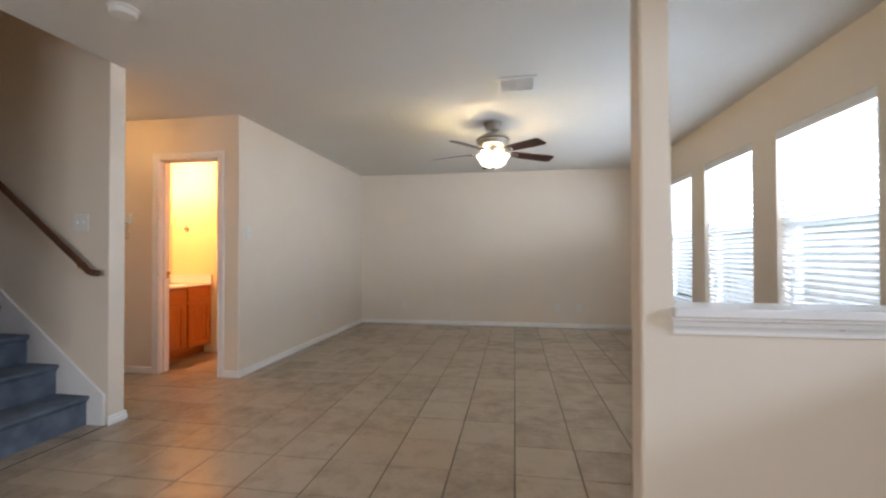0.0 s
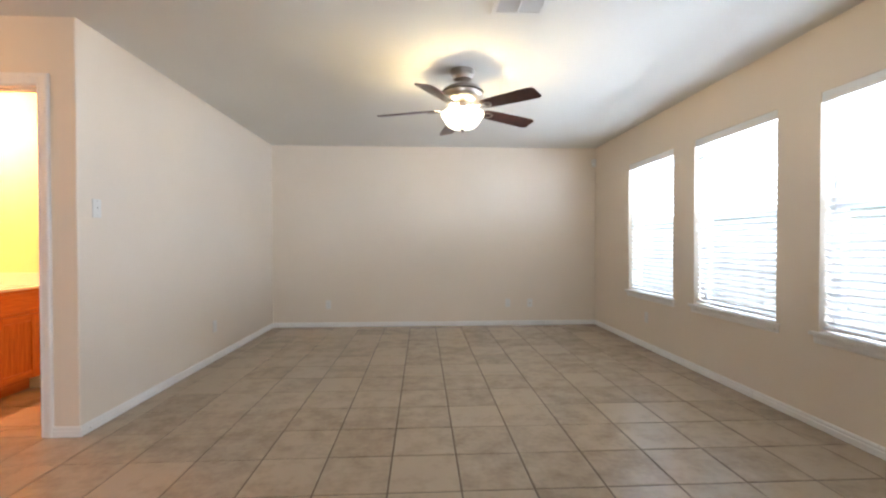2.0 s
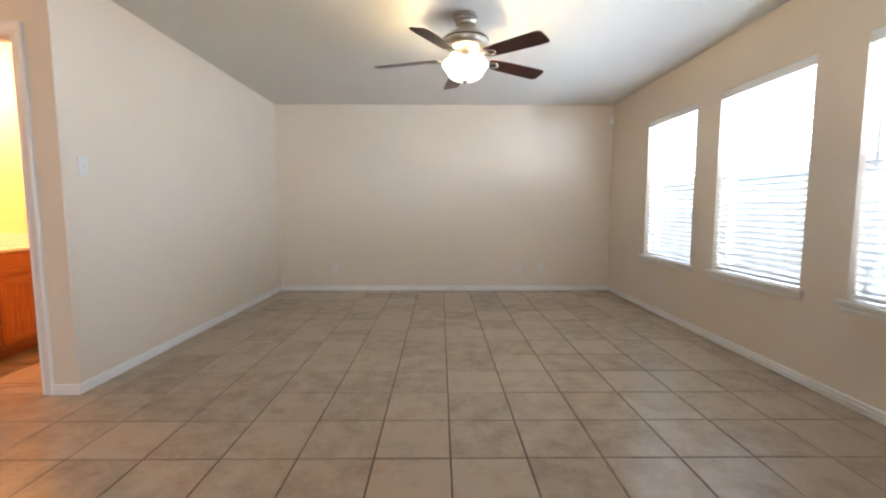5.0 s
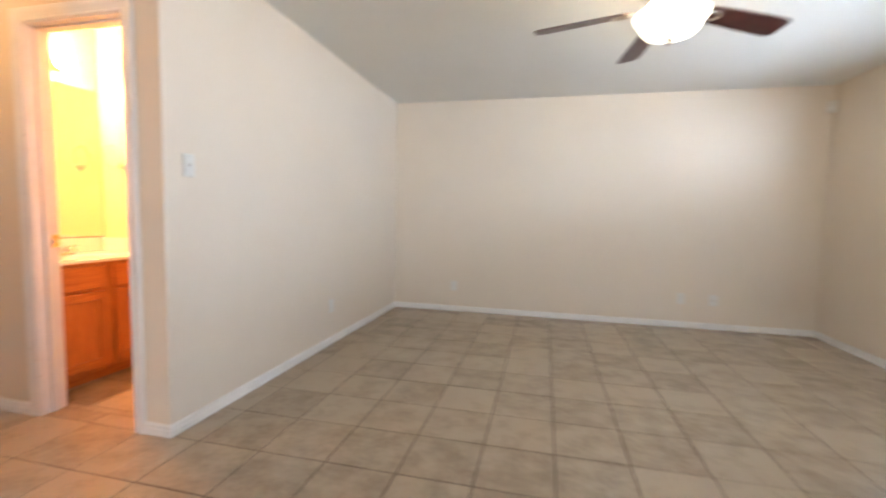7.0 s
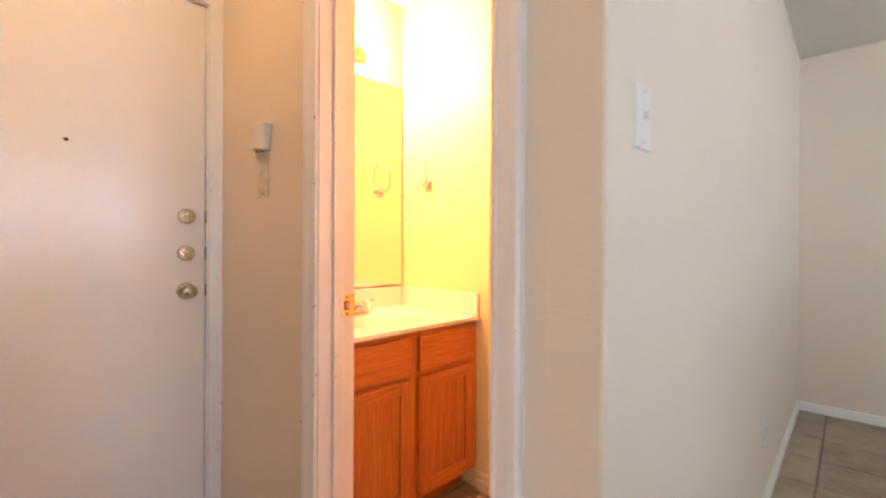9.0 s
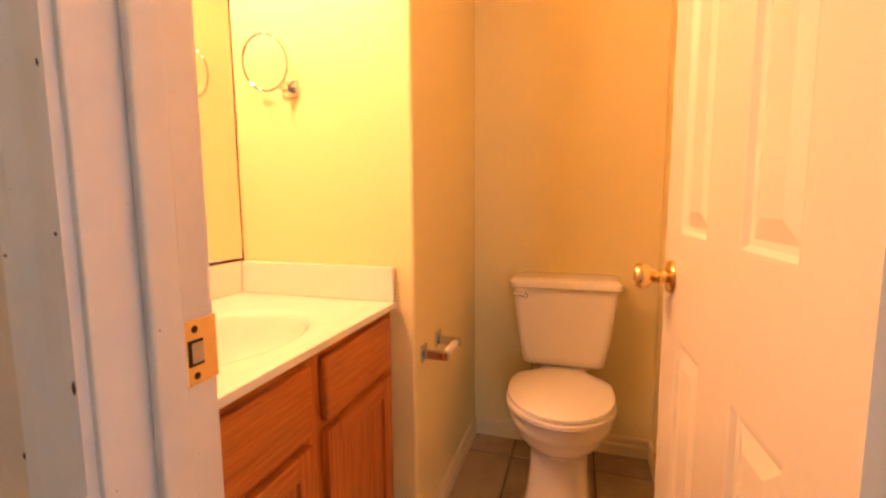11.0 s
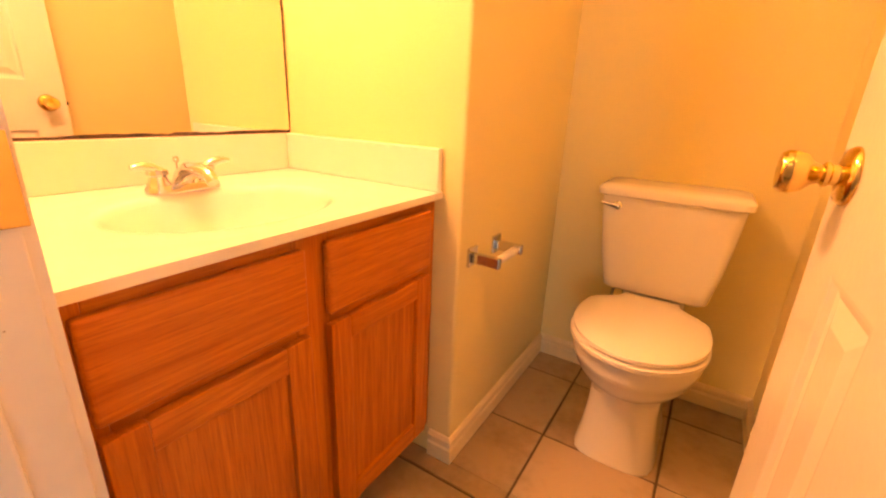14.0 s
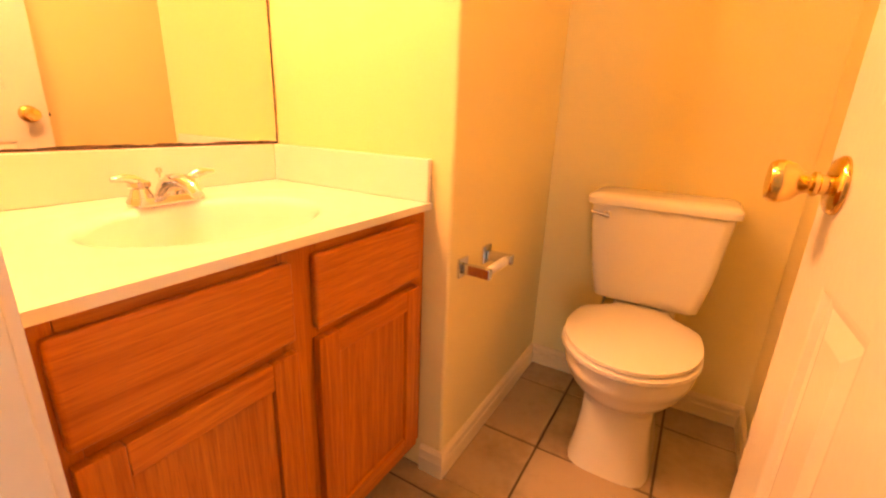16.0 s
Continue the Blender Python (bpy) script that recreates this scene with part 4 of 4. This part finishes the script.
for y0, y1 in ((4.411, 4.732), (4.781, 5.113)):
    part("drawer_front", boxes((VX + 0.0008, VX + 0.019, y0, y1, 0.617, 0.762), bevel=0.006, seg=3), OAKH, van)
    d = part("cabinet_door", boxes((VX + 0.004, VX + 0.010, y0 + 0.050, y1 - 0.050, 0.162, 0.542)), OAKV, van)
    for nm, a, b, z0, z1, mt in (("stile", y0, y0 + 0.052, 0.116, 0.596, OAKV), ("stile", y1 - 0.052, y1, 0.116, 0.596, OAKV),
                                 ("rail", y0 + 0.0525, y1 - 0.0525, 0.116, 0.168, OAKH), ("rail", y0 + 0.0525, y1 - 0.0525, 0.546, 0.596, OAKH)):
        part(nm, boxes((VX + 0.0008, VX + 0.0195, a, b, z0, z1), bevel=0.0022, seg=2), mt, d)

# countertop with an oval basin sunk into it
ct = thing("washbasin", pose(-2.87, 4.76, 0.775), "cream cultured marble vanity top with moulded oval basin", "washbasin")
CX0, CX1, CY0, CY1, CZ = XM + 0.0005, -2.588, YFI + 0.0005, YV - 0.0005, 0.801
SX, SY, RX, RY = -2.835, 4.755, 0.165, 0.215
bm = bmesh.new()
N = 64


def edge_point(a):
    dx, dy = math.cos(a), math.sin(a)
    k = min((CX1 - SX) / dx if dx > 1e-9 else ((CX0 - SX) / dx if dx < -1e-9 else 1e9), (CY1 - SY) / dy if dy > 1e-9 else ((CY0 - SY) / dy if dy < -1e-9 else 1e9))
    return SX + dx * k, SY + dy * k


corner = [math.atan2(y - SY, x - SX) % (2 * math.pi) for x in (CX0, CX1) for y in (CY0, CY1)]
angles = [2 * math.pi * i / N for i in range(N)]
for cn in corner:
    i = min(range(N), key=lambda q: abs(angles[q] - cn))
    angles[i] = cn
rings = [[(*edge_point(a), CZ) for a in angles]]
# a low moulded step runs round the basin's deck
for f, dz in ((0.98, 0.0), (0.94, -0.0002), (0.88, -0.0010), (0.84, -0.0012)):
    ring = []
    for a in angles:
        ex, ey = edge_point(a)
        rr = 1 / math.hypot(math.cos(a) / 0.255, math.sin(a) / 0.37)
        rr = min(rr, math.hypot(ex - SX, ey - SY)) * f
        ring.append((SX + rr * math.cos(a), SY + rr * math.sin(a), CZ + dz))
    rings.append(ring)
for f, dz in ((1.10, -0.0012), (1.05, -0.0024), (1.0, -0.0065), (0.965, -0.018), (0.92, -0.045), (0.84, -0.08), (0.68, -0.11), (0.45, -0.127), (0.2, -0.133), (0.08, -0.134)):
    rings.append([(SX + RX * f * math.cos(a), SY + RY * f * math.sin(a), CZ + dz) for a in angles])
loft(bm, rings, cap=False)
bot = [(*edge_point(a), CZ - 0.0165) for a in angles]
loft(bm, [rings[0], bot], cap=False)
bmesh.ops.remove_doubles(bm, verts=bm.verts, dist=0.0002)
part("top", bm, MARBLE, ct, smooth=True)
part("drain", lathe(bmesh.new(), [(0.024, 0.0), (0.021, 0.003), (0.012, 0.002), (0, 0.004)], pose(SX, SY, CZ - 0.1335), 24), CHROME, ct, smooth=True)
part("backsplash", boxes((XM + 0.0006, XM + 0.019, CY0 + 0.0005, CY1 - 0.019, CZ + 0.0005, 0.905), bevel=0.003), MARBLE, ct)
part("sidesplash", boxes((XM + 0.0006, CX1 - 0.004, CY1 - 0.0185, CY1, CZ + 0.0005, 0.905), bevel=0.003), MARBLE, ct)

# faucet
SINKY = 4.765
fc = thing("faucet", pose(-3.025, SINKY, CZ), "chrome two-handle centreset bathroom faucet", "faucet")
bx = -3.018
bm = bmesh.new()
base = [(bx + 0.026 * math.cos(a), SINKY + (0.052 if math.sin(a) > 0 else -0.052) + 0.026 * math.sin(a)) for a in [2 * math.pi * (i + 0.5) / 32 for i in range(32)]]
loft(bm, [[(x, y, CZ + 0.0005) for x, y in base], [(x, y, CZ + 0.010) for x, y in base], [(bx + (x - bx) * 0.86, SINKY + (y - SINKY) * 0.94, CZ + 0.017) for x, y in base]])
part("base", bm, CHROME, fc, smooth=True)
for sgn in (-1, 1):
    yy = SINKY + sgn * 0.051
    hd = part("handle_post", lathe(bmesh.new(), [(0.023, 0.017), (0.019, 0.026), (0.016, 0.035), (0.021, 0.040), (0.020, 0.049), (0.010, 0.054), (0, 0.055)], pose(bx, yy, CZ), 24), CHROME, fc, smooth=True)
    bm = tube(bmesh.new(), [(bx + 0.004, yy, CZ + 0.048), (bx + 0.008, yy + sgn * 0.013, CZ + 0.056), (bx + 0.010, yy + sgn * 0.030, CZ + 0.060), (bx + 0.010, yy + sgn * 0.052, CZ + 0.058)], [0.009, 0.010, 0.0085, 0.005], 12)
    part("lever", bm, CHROME, hd, smooth=True)
bm = tube(bmesh.new(), [(bx - 0.004, SINKY, CZ + 0.014), (bx + 0.006, SINKY, CZ + 0.030), (bx + 0.030, SINKY, CZ + 0.046), (bx + 0.070, SINKY, CZ + 0.051), (bx + 0.104, SINKY, CZ + 0.043), (bx + 0.116, SINKY, CZ + 0.030)], [0.022, 0.021, 0.0185, 0.016, 0.014, 0.012], 16)
part("spout", bm, CHROME, fc, smooth=True)
part("lift_rod", lathe(bmesh.new(), [(0.002, 0.015), (0.002, 0.058), (0.006, 0.060), (0.007, 0.066), (0.004, 0.071), (0, 0.072)], pose(bx - 0.020, SINKY, CZ), 12), CHROME, fc, smooth=True)

# mirror with a corroded edge
mi = thing("wall_mirror", pose(XM, 4.77, 0.905), "frameless wall mirror with a corroded lower edge above the vanity", "mirror")
MY0, MY1, MZ0, MZ1 = YFI + 0.01, YV - 0.006, 0.906, 1.98
part("glass", boxes((XM + 0.0005, XM + 0.005, MY0, MY1, MZ0, MZ1)), MIRROR, mi)
rnd = random.Random(11)


def ragged(along, n, lo, hi):
    bm = bmesh.new()
    row = []
    for i in range(n + 1):
        f = i / n
        d = lo + (hi - lo) * (0.5 + 0.5 * noise.noise((f * 9, along, 1.3))) * (0.45 + 0.55 * (0.5 + 0.5 * noise.noise((f * 37, along, 4.0)))) + rnd.uniform(0, 0.0012)
        if along:
            row.append(((XM + 0.0058, MY1 - d, MZ0 + f * (MZ1 - MZ0)), (XM + 0.0058, MY1, MZ0 + f * (MZ1 - MZ0))))
        else:
            row.append(((XM + 0.0056, MY0 + f * (MY1 - MY0), MZ0 + d), (XM + 0.0056, MY0 + f * (MY1 - MY0), MZ0)))
    vs = [[bm.verts.new(p) for p in r] for r in row]
    for a, b in zip(vs, vs[1:]):
        bm.faces.new((a[0], a[1], b[1], b[0]))
    return bm


part("corroded_edge", ragged(0, 90, 0.003, 0.014), CORRODED, mi, "brown flaking silvering")
part("corroded_edge", ragged(1, 70, 0.0006, 0.0026), CORRODED, mi, "brown flaking silvering")

# the mirror hangs slightly out of square with its wall
pivot = Matrix.Translation((XM, MY0, 0))
mi.matrix_world = pivot @ Matrix.Rotation(radians(-0.9), 4, "Z") @ pivot.inverted() @ mi.matrix_world

# vanity lamp
vl = thing("vanity_light", pose(XM, 4.78, 2.09), "brass bar lamp with lit glass globes above the mirror", "wall lamp")
part("back_plate", boxes((XM + 0.0005, XM + 0.03, 4.38, 4.90, 2.045, 2.125), bevel=0.008, seg=3), CHROME, vl)
for yy in (4.46, 4.64, 4.82):
    so = part("socket", lathe(bmesh.new(), [(0.026, 0), (0.026, 0.012), (0.014, 0.022), (0.014, 0.060), (0.026, 0.070), (0.026, 0.084), (0, 0.084)], pose(XM + 0.0305, yy, 2.085, 0, 90, 0), 20), BRASS, vl, smooth=True)
    prof = [(0.012, 0.0845)] + [(0.05 * math.sin(math.pi * k / 12), 0.134 - 0.05 * math.cos(math.pi * k / 12)) for k in range(1, 12)] + [(0, 0.184)]
    part("globe", lathe(bmesh.new(), prof, pose(XM + 0.0305, yy, 2.085, 0, 90, 0), 20), BULB, so, "lit glass globe", smooth=True)

# towel ring
tr = thing("towel_ring", pose(-2.924, YV, 1.433), "chrome towel ring turned upward on its mount", "towel ring")
part("mount", boxes((-2.950, -2.898, YV - 0.010, YV - 0.0003, 1.408, 1.458), bevel=0.003), CHROME, tr)
part("post", boxes((-2.934, -2.914, YV - 0.048, YV - 0.0102, 1.424, 1.444), bevel=0.003), CHROME, tr)
rc = Vector((-2.985, YV - 0.038, 1.507))
part("ring", tube(bmesh.new(), [rc + Vector((0.078 * math.cos(a), -0.012 * math.sin(a), 0.078 * math.sin(a))) for a in [2 * math.pi * i / 40 for i in range(40)]], 0.0042, 8, True), CHROME, tr, smooth=True)

# paper holder
ph = thing("paper_holder", pose(XA, 5.29, 0.63), "chrome toilet paper holder with an empty ivory roller", "paper holder")
for yy in (5.218, 5.362):
    part("plate", boxes((XA + 0.0003, XA + 0.008, yy - 0.024, yy + 0.024, 0.604, 0.656), bevel=0.002), CHROME, ph)
    part("arm", boxes((XA + 0.0082, XA + 0.085, yy - 0.009, yy + 0.009, 0.612, 0.640), bevel=0.003), CHROME, ph)
part("roller", lathe(bmesh.new(), [(0.006, 0), (0.006, 0.006), (0.011, 0.008), (0.011, 0.058), (0.0125, 0.060), (0.0125, 0.110), (0.006, 0.116), (0.006, 0.124)], pose(XA + 0.070, 5.228, 0.626, -90, 0, 0), 18), PLASTIC, ph, "ivory plastic roller", smooth=True)

# ---- toilet ----
TX = -2.130
to = thing("toilet", pose(TX, 5.6, 0), "white porcelain two-piece toilet with the lid closed", "toilet")


def egg(cx, front, back, w, z, n=40):
    """Rounded plan outline: front and back in y, half width w."""
    yc = back - (back - front) * 0.46
    out = []
    for i in range(n):
        a = 2 * math.pi * i / n
        s, c_ = math.sin(a), math.cos(a)
        yy = yc + ((back - yc) if s > 0 else (yc - front)) * (abs(s) ** (0.8 if s > 0 else 1.0)) * (1 if s > 0 else -1)
        out.append(Vector((cx + w * (1 if c_ > 0 else -1) * abs(c_) ** (0.85 if s > 0 else 1.0), yy, z)))
    return out


def foot(front, back, w, z, n=40):
    """Boxy outline with rounded corners and a slightly bowed front."""
    out = []
    for i in range(n):
        a = 2 * math.pi * i / n
        c_, s_ = math.cos(a), math.sin(a)
        k = (abs(c_) ** 6 + abs(s_) ** 6) ** (-1 / 6)
        yy = (front + back) / 2 + (back - front) / 2 * s_ * k
        out.append(Vector((TX + w * c_ * k, yy - (0.010 * (1 - (c_ * k) ** 2) if s_ < 0 else 0), z)))
    return out


bm = bmesh.new()
loft(bm, [egg(TX, 5.355, 5.80, 0.168, 0.384), egg(TX, 5.337, 5.79, 0.180, 0.374), egg(TX, 5.332, 5.79, 0.184, 0.340), egg(TX, 5.340, 5.78, 0.180, 0.318), egg(TX, 5.346, 5.78, 0.176, 0.312), egg(TX, 5.352, 5.78, 0.171, 0.292),
          egg(TX, 5.376, 5.77, 0.155, 0.262), egg(TX, 5.408, 5.76, 0.132, 0.238), egg(TX, 5.435, 5.76, 0.110, 0.222), foot(5.450, 5.76, 0.098, 0.212), foot(5.445, 5.76, 0.099, 0.16),
          foot(5.434, 5.77, 0.106, 0.08), foot(5.424, 5.79, 0.117, 0.015), foot(5.421, 5.79, 0.119, 0.0005)])
part("bowl", bm, PORCELAIN, to, smooth=True)


def seat_outline(front, back, w, z, n=48):
    """Round front, shoulders that draw in to a narrower straight back."""
    yc = back - (back - front) * 0.50
    half = n // 2
    side = []
    for i in range(20):
        u = i / 19
        k = max(0.0, min(1.0, (u - 0.48) / 0.46))
        k = k * k * (3 - 2 * k)
        side.append((w * ((1 - k) * math.sqrt(1 - (0.72 * u) ** 2) + k * 0.47), yc + (back - yc) * u))
    out = [Vector((TX + x, y, z)) for x, y in side]
    out += [Vector((TX + side[-1][0] * q, back + 0.002 * (1 - q * q), z)) for q in (0.5, 0.0, -0.5)]
    out += [Vector((TX - x, y, z)) for x, y in reversed(side)]
    out += [Vector((TX - w * math.cos(math.pi * i / half), yc - (yc - front) * math.sin(math.pi * i / half), z)) for i in range(1, half)]
    return out


bm = bmesh.new()
loft(bm, [seat_outline(5.318, 5.715, 0.180, 0.3855), seat_outline(5.310, 5.720, 0.186, 0.391), seat_outline(5.310, 5.720, 0.186, 0.402), seat_outline(5.316, 5.715, 0.181, 0.4065)])
part("seat", bm, SEAT, to, smooth=True)
bm = bmesh.new()
loft(bm, [seat_outline(5.322, 5.748, 0.178, 0.4075), seat_outline(5.313, 5.755, 0.184, 0.413), seat_outline(5.315, 5.753, 0.183, 0.422), seat_outline(5.335, 5.742, 0.170, 0.429), seat_outline(5.40, 5.70, 0.12, 0.4325)])
part("lid", bm, SEAT, to, smooth=True)
for sx in (-0.075, 0.075):
    part("lid_hinge", boxes((TX + sx - 0.022, TX + sx + 0.022, 5.7215, 5.745, 0.386, 0.4065), bevel=0.006, seg=3), SEAT, to)


def tank_ring(w, y0, y1, z, r=0.03):
    pts = []
    for cx, cy, a0 in ((w - r, y1 - r, 0), (-w + r, y1 - r, 90), (-w + r, y0 + r, 180), (w - r, y0 + r, 270)):
        for k in range(5):
            a = radians(a0 + 22.5 * k)
            pts.append(Vector((TX + cx + r * math.cos(a), cy + r * math.sin(a), z)))
    return pts


bm = bmesh.new()
loft(bm, [tank_ring(0.10, 5.800, 5.885, 0.375), tank_ring(0.10, 5.795, 5.89, 0.430), tank_ring(0.150, 5.740, 5.895, 0.434), tank_ring(0.158, 5.730, 5.897, 0.442), tank_ring(0.163, 5.722, 5.90, 0.475),
          tank_ring(0.178, 5.716, 5.90, 0.55), tank_ring(0.190, 5.712, 5.90, 0.65), tank_ring(0.200, 5.708, 5.90, 0.752)])
part("tank", bm, PORCELAIN, to, smooth=True)
bm = bmesh.new()
loft(bm, [tank_ring(0.203, 5.702, 5.904, 0.7525), tank_ring(0.212, 5.694, 5.908, 0.757), tank_ring(0.213, 5.693, 5.908, 0.775), tank_ring(0.207, 5.699, 5.906, 0.784), tank_ring(0.196, 5.712, 5.90, 0.789), tank_ring(0.14, 5.76, 5.87, 0.791)])
part("tank_lid", bm, PORCELAIN, to, smooth=True)
lv = part("flush_handle", lathe(bmesh.new(), [(0.013, 0), (0.013, 0.004), (0.008, 0.008), (0.007, 0.016), (0, 0.016)], pose(TX - 0.145, 5.7085, 0.724, 90, 0, 0), 18), CHROME, to, "chrome flush lever", smooth=True)
part("lever", tube(bmesh.new(), [(TX - 0.140, 5.690, 0.724), (TX - 0.160, 5.687, 0.727), (TX - 0.192, 5.687, 0.733)], [0.006, 0.0065, 0.0045], 10), CHROME, lv, smooth=True)
for sx in (-0.105, 0.105):
    part("bolt_cap", lathe(bmesh.new(), [(0.014, 0.0), (0.013, 0.012), (0.008, 0.018), (0, 0.019)], pose(TX + sx * 1.0, 5.62, 0.0015), 14), PORCELAIN, to, smooth=True)
part("supply_pipe", tube(bmesh.new(), [(TX - 0.16, YT - 0.002, 0.16), (TX - 0.16, YT - 0.05, 0.16), (TX - 0.15, YT - 0.08, 0.25), (TX - 0.13, 5.82, 0.40)], 0.006, 8), CHROME, to)

# ---- floor tiles ----
TS = 0.338


def tile_mesh(w, d):
    bm = bmesh.new()
    box(bm, -w / 2, w / 2, -d / 2, d / 2, -0.006, 0.0, 0.0022, 1)
    me = bpy.data.meshes.new("tile")
    bm.to_mesh(me)
    bm.free()
    me.materials.append(TILE)
    return me


cache = {}
rest = bmesh.new()
count = 0


def lay(ox, oy, x0, x1, y0, y1, single):
    global count
    g = 0.0034
    i0, i1 = math.floor((x0 - ox) / TS), math.ceil((x1 - ox) / TS)
    j0, j1 = math.floor((y0 - oy) / TS), math.ceil((y1 - oy) / TS)
    for i in range(i0, i1):
        for j in range(j0, j1):
            a, b = max(x0, ox + i * TS + g), min(x1, ox + (i + 1) * TS - g)
            c0, d0 = max(y0, oy + j * TS + g), min(y1, oy + (j + 1) * TS - g)
            if b - a < 0.02 or d0 - c0 < 0.02:
                continue
            if single and count < 320:
                key = (round(b - a, 3), round(d0 - c0, 3))
                if key not in cache:
                    cache[key] = tile_mesh(*key)
                o = new("tile", cache[key])
                o.location = ((a + b) / 2, (c0 + d0) / 2, random.uniform(-0.0006, 0.0003))
                o.parent = floor
                count += 1
            else:
                box(rest, a, b, c0, d0, -0.006, 0.0)


GX, GY = 0.563, 4.258
lay(-2.334, 5.425, XA, XBR, YV, YT, True)
lay(-2.334, 5.425, XM, XBR, YFI, YV, True)
lay(GX, GY, XD, XL, YS1, YFI - 0.003, True)
lay(GX, GY, XL, XR, YH1, YB, True)
lay(GX, GY, -1.93, XSE, 2.1, YS0, False)
lay(GX, GY, XSE, XL, YK, YS1, False)
lay(GX, GY, XL, XR, YK, YH1, False)
tagged(part("floor_tiles", rest, TILE, floor), kind="stuff")
